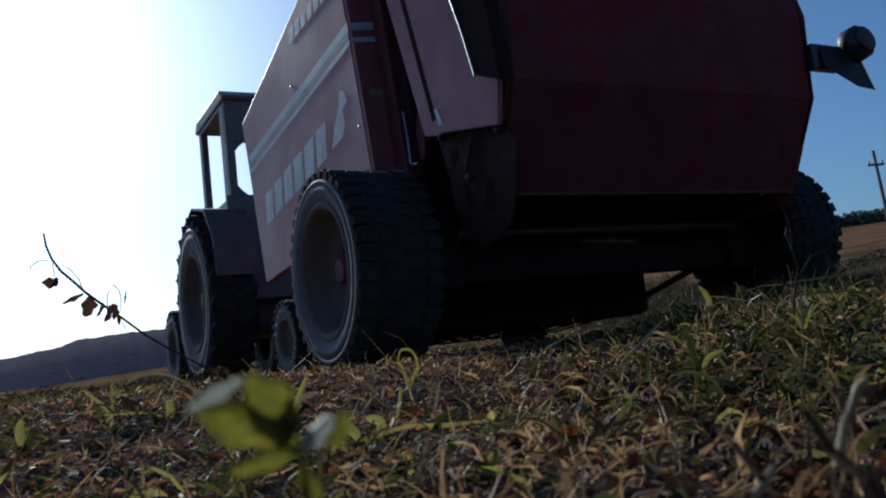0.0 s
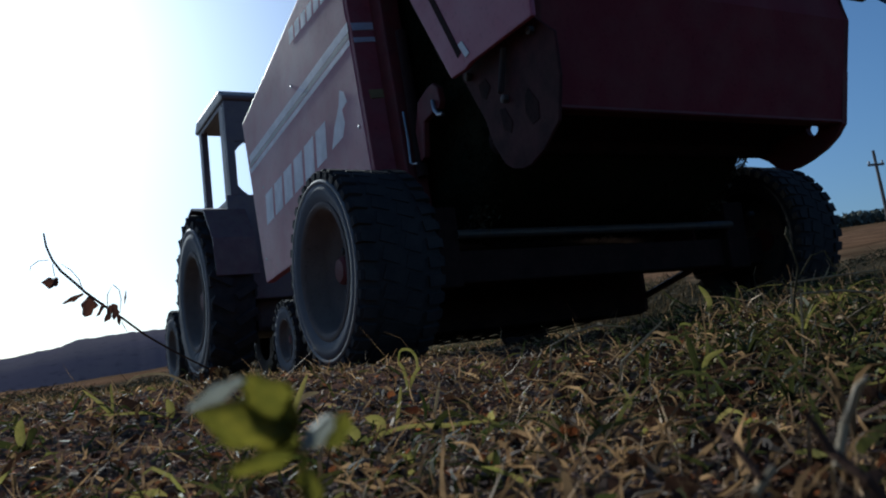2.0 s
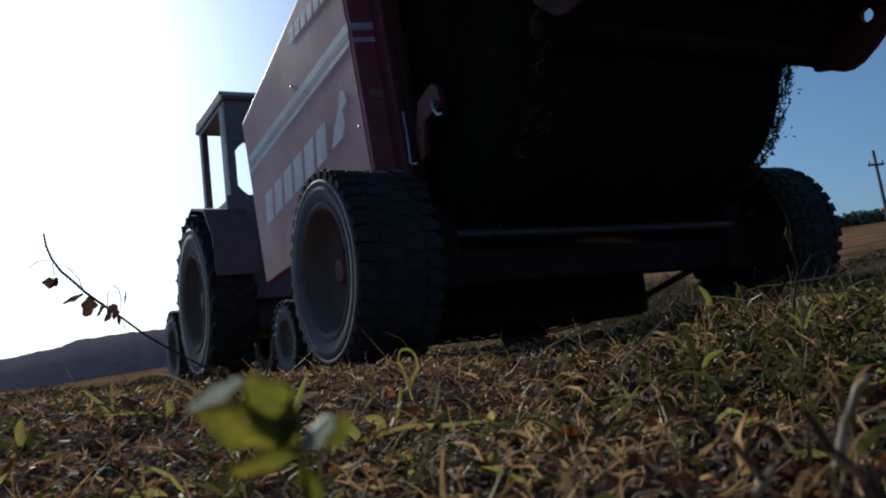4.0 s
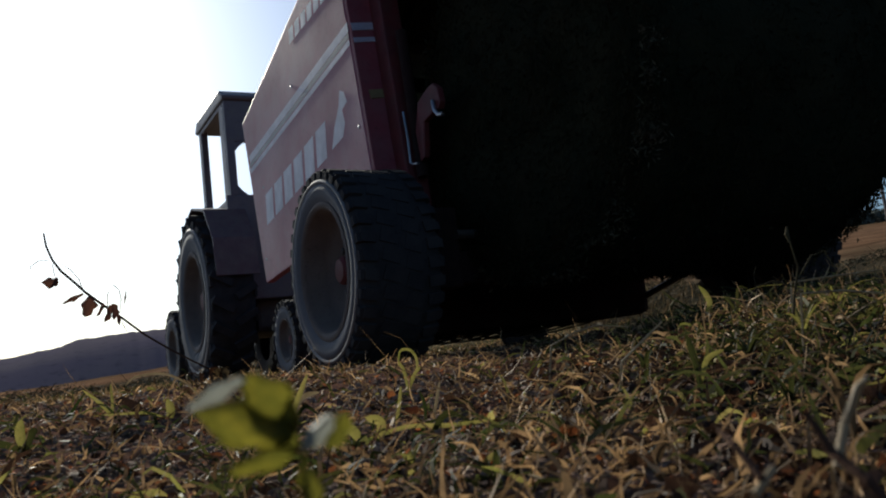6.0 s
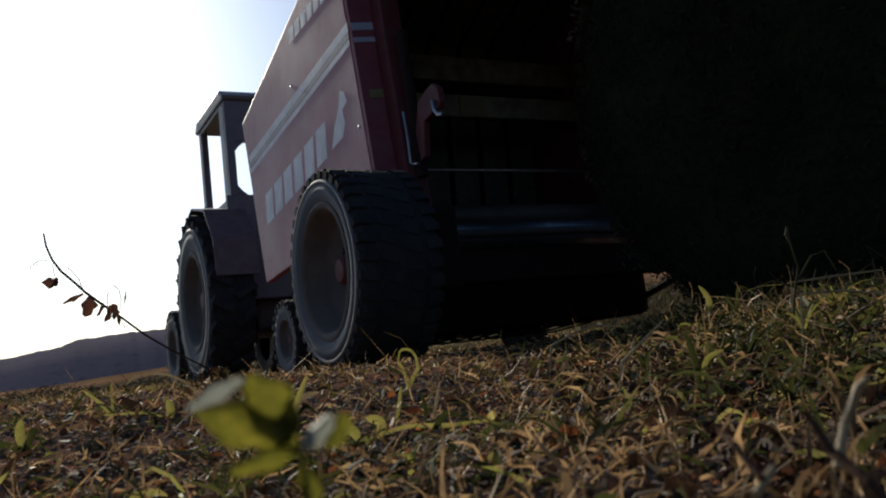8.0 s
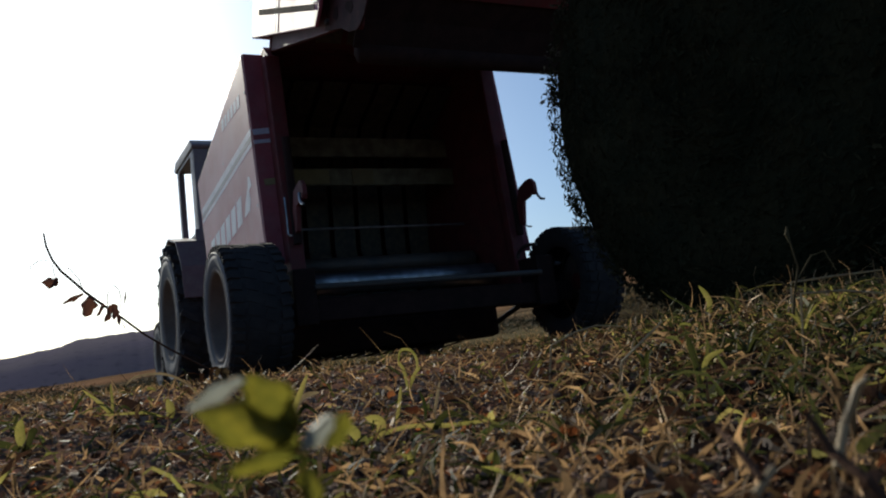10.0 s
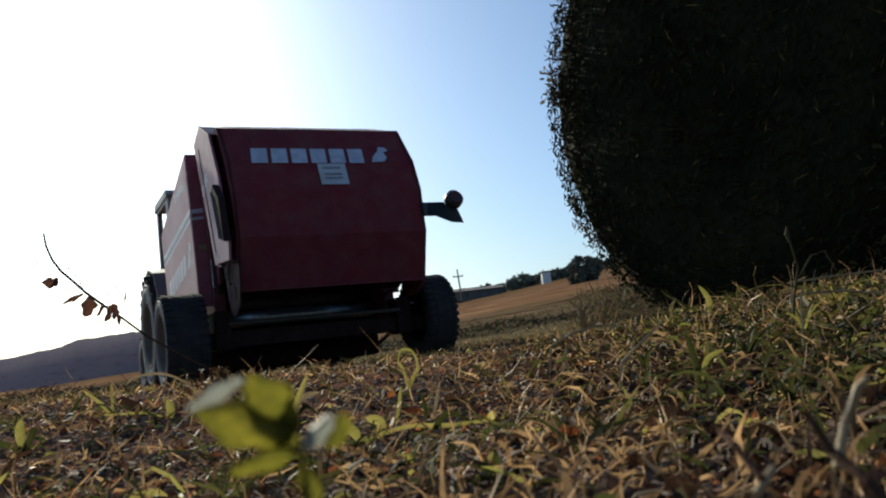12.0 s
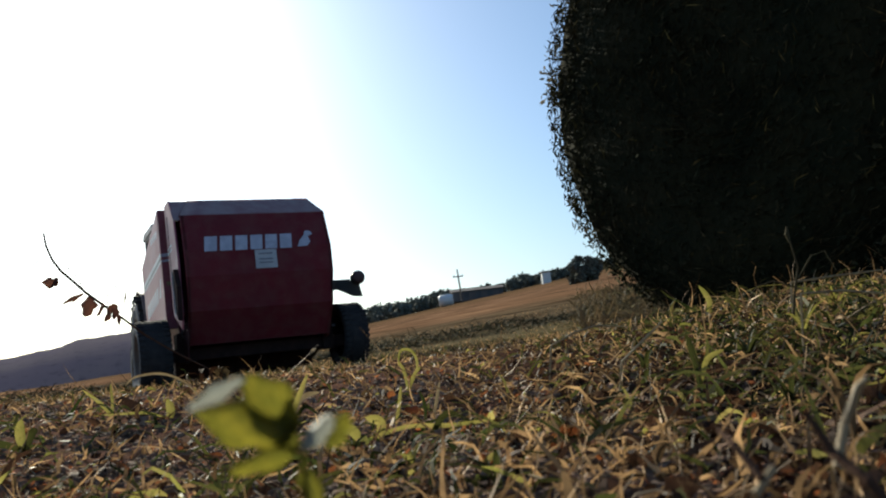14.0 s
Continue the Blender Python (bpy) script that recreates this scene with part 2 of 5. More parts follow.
def build_ground():
    radii = [0.0] + [0.12 * 1.03 ** i for i in range(226)]
    radii += [120, 150, 151, 220, 400, 800, 1600, 4000]
    angs = [radians(-45 + 90 * i / 240) for i in range(241)] + [radians(45 + 15 * i / 6) for i in range(1, 7)] + [radians(60 + 240 * i / 40) for i in range(1, 40)] + [radians(-60 + 15 * i / 6) for i in range(6)]
    n = len(angs)
    verts = [(0, 0, ground_z(0, 0))]
    faces = []
    radii = [r for r in radii[1:]]
    radii.sort()
    for r in radii:
        for a in angs:
            x, y = r * math.sin(a), r * math.cos(a)
            verts.append((x, y, ground_z(x, y)))
    for i in range(n):
        faces.append((0, 1 + i, 1 + (i + 1) % n))
    for k in range(len(radii) - 1):
        o, q = 1 + k * n, 1 + (k + 1) * n
        for i in range(n):
            faces.append((o + i, q + i, q + (i + 1) % n, o + (i + 1) % n))
    ob = new("ground", mesh_of("ground", verts, faces, field_material(), True))
    return tagged(ob, "mown field of dry brown soil and stubble", "field", kind="structure")


def field_material():
    m = material("field_soil", (0.095, 0.05, 0.037), (0.155, 0.086, 0.062), 0.95, 0, 4, 70, 0.8, (0.08, 0.07, 0.034), 0.3, spec=0.0)
    nt = m.node_tree
    n, l = nt.nodes, nt.links
    bsdf = n["Principled BSDF"]
    old = bsdf.inputs["Base Color"].links[0].from_socket
    at = n.new("ShaderNodeTexCoord").outputs["Object"]
    sep = n.new("ShaderNodeSeparateXYZ")
    l.new(at, sep.inputs[0])
    wob = n.new("ShaderNodeTexNoise")
    wob.inputs["Scale"].default_value = 0.12
    wob.inputs["Detail"].default_value = 6
    l.new(at, wob.inputs["Vector"])
    s = n.new("ShaderNodeMath")
    s.operation = "MULTIPLY_ADD"
    s.inputs[1].default_value = 26.0
    l.new(wob.outputs["Fac"], s.inputs[0])
    l.new(sep.outputs["Y"], s.inputs[2])
    cr = n.new("ShaderNodeValToRGB")
    # far stops: field browns raised brighter and pinker to hold distance haze
    stops = [(0.0, (0.08, 0.058, 0.026)), (0.16, (0.1, 0.076, 0.034)), (0.24, (0.082, 0.064, 0.038)), (0.3, (0.1, 0.068, 0.04)), (0.38, (0.16, 0.09, 0.05)), (0.6, (0.15, 0.086, 0.05)), (1.0, (0.11, 0.068, 0.036))]
    e = cr.color_ramp.elements
    for i, (pos, c) in enumerate(stops):
        el = e[i] if i < 2 else e.new(pos)
        el.position, el.color = pos, (*c, 1)
    mr = n.new("ShaderNodeMapRange")
    mr.inputs[1].default_value, mr.inputs[2].default_value = 8.0, 120.0
    l.new(s.outputs[0], mr.inputs[0])
    l.new(mr.outputs[0], cr.inputs[0])
    far = n.new("ShaderNodeMapRange")
    far.inputs[1].default_value, far.inputs[2].default_value = 3.5, 14.0
    l.new(sep.outputs["Y"], far.inputs[0])
    mp = n.new("ShaderNodeMapping")
    mp.inputs["Scale"].default_value = (0.4, 0.9, 1.0)
    l.new(at, mp.inputs["Vector"])
    st = n.new("ShaderNodeTexNoise")
    st.inputs["Scale"].default_value, st.inputs["Detail"].default_value = 0.9, 8
    l.new(mp.outputs[0], st.inputs["Vector"])
    hv = n.new("ShaderNodeHueSaturation")
    mv = n.new("ShaderNodeMapRange")
    mv.inputs[1].default_value, mv.inputs[2].default_value, mv.inputs[3].default_value, mv.inputs[4].default_value = 0.3, 0.72, 0.45, 1.9
    l.new(st.outputs["Fac"], mv.inputs[0])
    l.new(mv.outputs[0], hv.inputs["Value"])
    l.new(cr.outputs[0], hv.inputs["Color"])
    x = n.new("ShaderNodeMix")
    x.data_type = "RGBA"
    l.new(far.outputs[0], x.inputs["Factor"])
    # shade of the gaps in thick growth painted into the soil, broken up by patches
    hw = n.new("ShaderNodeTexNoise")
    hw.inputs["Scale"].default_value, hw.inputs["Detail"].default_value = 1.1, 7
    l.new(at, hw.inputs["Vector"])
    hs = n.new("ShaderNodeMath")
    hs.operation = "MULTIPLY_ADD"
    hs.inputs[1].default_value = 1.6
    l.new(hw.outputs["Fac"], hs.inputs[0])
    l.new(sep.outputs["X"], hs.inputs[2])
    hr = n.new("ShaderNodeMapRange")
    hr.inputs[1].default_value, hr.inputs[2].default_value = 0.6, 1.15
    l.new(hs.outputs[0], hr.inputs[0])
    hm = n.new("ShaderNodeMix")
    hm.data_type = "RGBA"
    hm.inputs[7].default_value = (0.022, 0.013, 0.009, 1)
    # the painted shade thins out a few metres off
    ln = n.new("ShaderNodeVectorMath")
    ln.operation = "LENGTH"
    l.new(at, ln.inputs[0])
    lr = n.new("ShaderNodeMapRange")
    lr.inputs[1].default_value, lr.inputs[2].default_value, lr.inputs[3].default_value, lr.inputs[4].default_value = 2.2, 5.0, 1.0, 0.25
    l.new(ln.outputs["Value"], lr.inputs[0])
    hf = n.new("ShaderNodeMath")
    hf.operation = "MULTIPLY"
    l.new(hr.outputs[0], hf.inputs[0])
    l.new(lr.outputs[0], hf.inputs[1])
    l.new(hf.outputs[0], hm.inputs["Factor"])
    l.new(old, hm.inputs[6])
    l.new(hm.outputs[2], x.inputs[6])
    l.new(hv.outputs[0], x.inputs[7])
    l.new(x.outputs[2], bsdf.inputs["Base Color"])
    return m


build_ground()

# ---- grass and litter ----
RNG = np.random.default_rng(7)


def ribbon_mesh(name, base, lean, length, width, droop, mat, levels=4, up=None):
    """Narrow bent blades, one island each: from base along a rising direction that droops over."""
    n = len(base)
    base, lean, length, width, droop = (np.asarray(a, float) for a in (base, lean, length, width, droop))
    rise = np.asarray(up if up is not None else np.ones(n), float)
    flat = np.stack([np.sin(lean), np.cos(lean), np.zeros(n)], 1)
    side = RNG.normal(0, 1, (n, 3))
    side -= flat * ((side * flat).sum(1) * 0.8)[:, None]
    side /= np.linalg.norm(side, axis=1)[:, None]
    rows = []
    for k in range(levels):
        t = k / (levels - 1)
        ang = np.arctan2(rise, 0.35) - droop * t
        if k == 0:
            p = base.copy()
        else:
            bend = RNG.normal(0, 0.22, (n, 3)) * (length / (levels - 1))[:, None]
            p = rows[-1][2] + bend + (flat * np.cos(ang)[:, None] + np.array([0, 0, 1.0]) * np.sin(ang)[:, None]) * (length / (levels - 1))[:, None]
        w = width * (1 - 0.85 * t ** 1.6) * 0.5 * RNG.uniform(0.7, 1.25, n)
        rows.append((p - side * w[:, None], p + side * w[:, None], p))
    verts = np.empty((n, levels * 2, 3))
    for k, (a, c, _) in enumerate(rows):
        verts[:, 2 * k], verts[:, 2 * k + 1] = a, c
    quads = np.array([[2 * k, 2 * k + 1, 2 * k + 3, 2 * k + 2] for k in range(levels - 1)])
    faces = (np.arange(n)[:, None, None] * levels * 2 + quads[None]).reshape(-1, 4)
    me = bpy.data.meshes.new(name)
    me.from_pydata(verts.reshape(-1, 3).tolist(), [], faces.tolist())
    me.materials.append(mat)
    me.update()
    return me


def scatter(n, r0, r1, a0=-36, a1=36, power=1.0, keep=None):
    """Places on the field in a sector of rings, denser near its point."""
    out = []
    while len(out) < n:
        u = RNG.uniform()
        r = r0 * (r1 / r0) ** (u ** power)
        a = radians(RNG.uniform(a0, a1))
        x, y = r * math.sin(a), r * math.cos(a)
        if keep is None or RNG.uniform() < keep(x, y):
            out.append((x, y, ground_z(x, y) - 0.003))
    return np.array(out)


def green_share(x, y):
    """Green growth: thick beyond the right of the clearing, thin and patchy elsewhere."""
    patch = 0.5 + 0.5 * noise.noise((x * 1.7, y * 1.7, 9))
    return min(1.0, 0.06 + 0.5 * smooth_step(0.0, 0.55, x - 0.05 * y) * smooth_step(0.5, 1.0, y) + 0.42 * max(0, patch - 0.42) * 2)


def straw_share(x, y):
    open_soil = 1 - 0.6 * smooth_step(0.25, -0.15, x) * smooth_step(2.6, 1.2, y)
    thin_bank = 1 - 0.72 * smooth_step(0.0, 0.25, x) * smooth_step(1.5, 0.8, y)
    return open_soil * thin_bank * (0.3 + 0.7 * max(0.0, 0.5 + 0.7 * noise.noise((x * 4.2, y * 4.2, 4))))


def field_cover():
    def blades(name, n, r0, r1, size, mat, label, keep, w=(0.0025, 0.0055), droop=(0.3, 1.9), rise=None, power=1.0):
        b = scatter(n, r0, r1, power=power, keep=keep)
        s = RNG.uniform(size[0], size[1], n) * (0.6 + 0.8 * RNG.random(n) ** 2)
        r = np.hypot(b[:, 0], b[:, 1])
        up = np.full(n, 1.0) if rise is None else RNG.uniform(rise[0], rise[1], n)
        ob = new(name, ribbon_mesh(name, b, RNG.uniform(0, 2 * np.pi, n), s, RNG.uniform(w[0], w[1], n) * (1 + r * 0.16), RNG.uniform(droop[0], droop[1], n), mat, 5, up))
        tagged(ob, label, "grass" if mat in (GRASS, SEEDLING) else "straw", kind="stuff")

    bank = lambda x, y: smooth_step(0.12, 0.55, x - 0.07 * y)
    blades("grass", 3300, 0.42, 5.5, (0.025, 0.07), GRASS, "short green grass blades on the mown field", green_share, (0.003, 0.0065), (0.6, 2.8))
    blades("tall_grass", 1800, 0.95, 2.6, (0.03, 0.075), GRASS, "taller green grass on the low bank", bank, (0.003, 0.0075), (0.8, 3.0), (0.3, 1.8))
    blades("bank_straw", 1700, 0.6, 2.8, (0.02, 0.06), STRAW, "pale dry stalks among the grass of the bank", bank, (0.0025, 0.006), (0.6, 3.6), (0.0, 1.2))
    blades("curled_grass", 1000, 0.6, 2.6, (0.025, 0.06), SEEDLING, "curling yellow-green leaves on the bank", lambda x, y: 0.12 + bank(x, y), (0.004, 0.009), (0.8, 3.2), (0.1, 1.2))
    blades("dry_stalks", 380, 0.8, 2.6, (0.035, 0.085), STRAW, "thin upright dry stalks on the bank", bank, (0.0018, 0.0035), (-0.2, 0.9), (0.5, 2.5))
    blades("orange_leaf_litter", 320, 0.3, 1.8, (0.010, 0.022), ORANGE_LEAF, "curled orange-brown dead leaves on the soil", lambda x, y: 0.15 + 0.85 * (noise.noise((x * 7, y * 7, 5)) > 0.1), (0.009, 0.018), (0.2, 2.2), (0.0, 0.6))
    blades("stubble", 7000, 0.33, 6.0, (0.014, 0.05), STRAW, "short dry stubble", straw_share, (0.003, 0.0065), (0.2, 2.4))
    blades("straw_litter", 9000, 0.24, 6.0, (0.014, 0.055), STRAW, "flattened dry straw and stems", straw_share, (0.0018, 0.0046), (-0.6, 0.9), (-0.05, 0.4))
    blades("curled_leaf_litter", 4800, 0.3, 3.0, (0.016, 0.045), STRAW, "curled scraps of dry pale leaf", straw_share, (0.004, 0.0095), (1.2, 4.2), (0.0, 0.9))
    blades("brown_leaf_litter", 4600, 0.3, 2.8, (0.016, 0.046), HUSK, "dark brown withered leaves standing among the stubble", lambda x, y: 0.25 + 0.75 * smooth_step(-0.1, 0.35, x), (0.006, 0.017), (0.8, 3.8), (0.0, 1.1))
    blades("long_straw", 600, 0.75, 3.0, (0.05, 0.13), STRAW, "longer dry stems lying across the stubble", straw_share, (0.0014, 0.003), (-0.2, 0.5), (-0.05, 0.35))
    blades("dry_litter", 12000, 0.25, 3.0, (0.005, 0.018), RUSSET, "russet scraps of dry leaf", lambda x, y: 0.25 + 0.75 * (noise.noise((x * 5, y * 5, 2)) > 0.15), (0.004, 0.011), (-0.3, 1.4), (-0.05, 0.3))
    # thinner cover over the rest of the field round about
    for nm, mat, lab, n in (("outer_stubble", STRAW, "stubble of the field round about", 15000), ("outer_grass", GRASS, "thin regrowth of the field round about", 7000)):
        p = scatter(n, 0.35, 14.0, 36, 324)
        ob = new(nm, ribbon_mesh(nm, p, RNG.uniform(0, 6.28, n), RNG.uniform(0.02, 0.06, n), RNG.uniform(0.003, 0.007, n), RNG.uniform(0.2, 2.2, n), mat, 4, RNG.uniform(0, 1, n)))
        tagged(ob, lab, "grass" if mat is GRASS else "straw", kind="stuff")
    blades("far_stubble", 26000, 5.0, 26.0, (0.03, 0.075), STRAW, "stubble of the field farther off", None, (0.004, 0.008), (0.2, 1.6), power=0.8)
    blades("far_grass", 14000, 5.0, 24.0, (0.03, 0.085), GRASS, "green regrowth of the field farther off", lambda x, y: 0.3 + 0.7 * smooth_step(0.4, 0.6, 0.5 + 0.5 * noise.noise((x * 0.6, y * 0.6, 1))), (0.004, 0.008), (0.2, 1.6), power=0.8)
    # a swath of cut growth lying across the field
    n = 9000
    u = RNG.uniform(-14, 20, n)
    v = RNG.normal(0, 0.55, n)
    x, y = u, 21 + 0.12 * u + v
    z = np.array([ground_z(a, c) for a, c in zip(x, y)]) + np.maximum(0, 0.28 * np.exp(-(v / 0.6) ** 2) * (0.75 + 0.5 * np.sin(u * 1.7) * np.sin(u * 0.6))) * RNG.random(n)
    ob = new("hay_swath", ribbon_mesh("hay_swath", np.stack([x, y, z], 1), RNG.uniform(0, 6.28, n), RNG.uniform(0.1, 0.28, n), RNG.uniform(0.012, 0.03, n), RNG.uniform(0.2, 1.8, n), SWATH, 4, RNG.uniform(0.0, 0.8, n)))
    tagged(ob, "dark swath of cut hay lying across the field", "hay", kind="stuff")
    # dry weeds on the slope beyond the bale
    n = 1500
    p = scatter(n, 15.0, 30.0, 8.6, 16.0, keep=lambda x, y: 0.15 + 0.85 * (noise.noise((x * 0.9, y * 0.5, 12)) > 0.05))
    ob = new("dry_weeds", ribbon_mesh("dry_weeds", p, RNG.uniform(0, 6.28, n), RNG.uniform(0.2, 0.75, n), RNG.uniform(0.02, 0.06, n), RNG.uniform(0.2, 2.0, n), DRY_WEED, 5, RNG.uniform(0.6, 2.5, n)))
    tagged(ob, "brown dry weeds standing on the slope", "weeds", kind="stuff")
    # crumbs of soil
    n = 22000
    b = scatter(n, 0.24, 3.2, keep=lambda x, y: (0.3 + 0.7 * (noise.noise((x * 4, y * 4, 6)) > 0.0)) * (1 - 0.75 * smooth_step(-0.05, 0.3, x)))
    verts, faces = [], []
    shape = [(-1, -1, -0.5), (1, -1, -0.6), (1, 1, -0.5), (-1, 1, -0.6), (-0.6, -0.5, 0.7), (0.6, -0.6, 0.6), (0.5, 0.6, 0.8), (-0.6, 0.6, 0.6)]
    for p in b:
        s = 0.0014 + 0.0075 * RNG.random() ** 2.5
        o = len(verts)
        a = RNG.uniform(0, 6.28)
        for q in shape:
            k = RNG.uniform(0.6, 1.3, 3)
            X, Y = q[0] * k[0], q[1] * k[1]
            verts.append((p[0] + s * (X * math.cos(a) - Y * math.sin(a)), p[1] + s * (X * math.sin(a) + Y * math.cos(a)), p[2] + 0.002 + s * q[2] * k[2]))
        for f in ((0, 1, 5, 4), (1, 2, 6, 5), (2, 3, 7, 6), (3, 0, 4, 7), (4, 5, 6, 7)):
            faces.append(tuple(o + i for i in f))
    tagged(new("soil_crumbs", mesh_of("soil_crumbs", verts, faces, CLOD)), "crumbs of dry dark soil", "soil", kind="stuff")


field_cover()


# ---- single plants near the eye ----
def leaf_blade(length, width, curl=0.3, waves=3, seed=0, lobed=0.18):
    """A broad leaf along +y from its stalk, folded along the midrib, with an uneven outline and thickness."""
    bm = bmesh.new()
    rows = []
    for i in range(9):
        t = i / 8
        w = width * 0.5 * (math.sin(math.pi * min(1, t * 0.93 + 0.07)) ** 0.7) * (1 + lobed * math.sin(waves * 2 * math.pi * t + seed))
        z = -curl * length * t * t + 0.04 * length * math.sin(5 * t + seed)
        rows.append([bm.verts.new((-w, length * t, z + w * 0.45)), bm.verts.new((-w * 0.5, length * t, z + w * 0.12)), bm.verts.new((0, length * t, z)), bm.verts.new((w * 0.5, length * t, z + w * 0.12)), bm.verts.new((w, length * t, z + w * 0.45))])
    for a, c in zip(rows, rows[1:]):
        for k in range(4):
            bm.faces.new((a[k], a[k + 1], c[k + 1], c[k]))
    bmesh.ops.solidify(bm, geom=list(bm.faces), thickness=length * 0.012)
    return bm


# sideways and upward place of the stalk end and of the tip, nearness, width, tilt
WEED_LEAVES = [
    (-0.0402, -0.0132, -0.0632, -0.0066, 0.0000, 0.0112, 0.35, LEAF, "yellow-green leaf"),
    (-0.0425, -0.0150, -0.0512, 0.0020, 0.0015, 0.0135, -0.30, LEAF, "yellow-green leaf"),
    (-0.0500, 0.0004, -0.0645, -0.0054, -0.0040, 0.0046, -0.60, LEAF_PALE, "pale underside of a leaf"),
    (-0.0404, -0.0178, -0.0575, -0.0218, 0.0030, 0.0060, -0.30, LEAF, "yellow-green leaf"),
    (-0.0381, -0.0172, -0.0302, -0.0100, -0.0020, 0.0052, -0.30, LEAF_PALE, "pale underside of a leaf"),
    (-0.0330, -0.0180, -0.0275, -0.0098, 0.0030, 0.0056, -0.25, LEAF, "yellow-green leaf"),
    (-0.0392, -0.0222, -0.0350, -0.0304, -0.0010, 0.0058, -0.30, LEAF, "yellow-green leaf"),
    (-0.0412, -0.0180, -0.0424, -0.0040, 0.0040, 0.0060, 0.80, LEAF, "yellow-green leaf"),
]


def weed():
    x0, y0 = -0.0393, 0.2
    w = thing("broadleaf_weed", "low broadleaf weed with yellow-green leaves in the soil", "weed", at=Matrix.Translation((x0, y0, ground_z(x0, y0) - 0.003)))
    top = -0.0166 - ground_z(x0, y0) + 0.003
    part("stem", tube([(0, 0, 0), (-0.003, 0.002, 0.04), (0.001, 0.0, top)], [0.0011, 0.0009, 0.0007]), LEAF, w)
    for i, (x1, z1, x2, z2, dy, W, tilt, m, lab) in enumerate(WEED_LEAVES):
        u = Vector((x2 - x1, 0, z2 - z1))
        L = u.length
        u.normalize()
        v = Vector((u.z, tilt, -u.x)).normalized()
        k = u.cross(v).normalized()
        m4 = Matrix(((-v.x, u.x, k.x, x1 - x0), (-v.y, u.y, k.y, dy), (-v.z, u.z, k.z, z1 - ground_z(x0, y0) + 0.003), (0, 0, 0, 1)))
        part("leaf", leaf_blade(L, W, 0.05, 2, i, 0.2), m, w, lab, at=m4, smooth=True)


def twig():
    t = thing("dry_twig", "thin dry twig with a few shrivelled brown leaves", "twig")
    run = [(-0.571, 1.972, -0.02), (-0.5805, 1.97, 0.037), (-0.623, 1.955, 0.066), (-0.663, 1.939, 0.095), (-0.714, 1.924, 0.135), (-0.752, 1.893, 0.177), (-0.777, 1.878, 0.201), (-0.792, 1.862, 0.218), (-0.8125, 1.847, 0.24), (-0.824, 1.8315, 0.258), (-0.849, 1.816, 0.288), (-0.86, 1.801, 0.313), (-0.864, 1.785, 0.341), (-0.861, 1.77, 0.3685)]
    part("stalk", tube(run, [0.0022] * 4 + [0.0026, 0.0028] + [0.0031] * 5 + [0.0028, 0.0026, 0.002]), TWIG, t)

    def at(px, pz, dy=0.0):
        """A place beside the stalk, in the upright plane that it leans in."""
        return Vector((px, 1.85 + dy, pz))
    # stalk end and tip of each leaf, its width and how far it turns edge-on
    for i, (x1, z1, x2, z2, w, turn) in enumerate([(-0.872, 0.273, -0.908, 0.27, 0.026, 0.3), (-0.878, 0.282, -0.885, 0.254, 0.018, 0.7), (-0.818, 0.238, -0.863, 0.216, 0.014, 0.4), (-0.804, 0.229, -0.813, 0.182, 0.036, 0.1), (-0.773, 0.21, -0.788, 0.179, 0.012, 0.5), (-0.758, 0.204, -0.769, 0.164, 0.018, 0.3), (-0.754, 0.206, -0.745, 0.167, 0.022, 0.4), (-0.746, 0.183, -0.735, 0.154, 0.01, 0.2), (-0.722, 0.232, -0.722, 0.2, 0.005, 0.2)]):
        p, q = at(x1, z1), at(x2, z2, -0.004)
        u = (q - p).normalized()
        v = Vector((u.z, turn, -u.x)).normalized()
        k = u.cross(v).normalized()
        m4 = Matrix(((-v.x, u.x, k.x, p.x), (-v.y, u.y, k.y, p.y), (-v.z, u.z, k.z, p.z), (0, 0, 0, 1)))
        part("leaf", leaf_blade((q - p).length, w, 0.12, 2, i, 0.25), DRY_LEAF, t, at=m4, smooth=True)
    for shoot in ([(-0.82, 0.252), (-0.825, 0.27), (-0.843, 0.294), (-0.864, 0.31)], [(-0.892, 0.322), (-0.915, 0.323), (-0.933, 0.312), (-0.935, 0.302)], [(-0.765, 0.198), (-0.763, 0.228), (-0.753, 0.245)], [(-0.749, 0.249), (-0.736, 0.236), (-0.733, 0.214), (-0.737, 0.185)], [(-0.735, 0.163), (-0.724, 0.139)], [(-0.814, 0.241), (-0.82, 0.252), (-0.829, 0.251)], [(-0.88, 0.283), (-0.883, 0.309), (-0.88, 0.317)]):
        part("side_shoot", tube([at(*p) for p in shoot], [0.0011] * (len(shoot) - 1) + [0.0006], 5), TWIG, t)


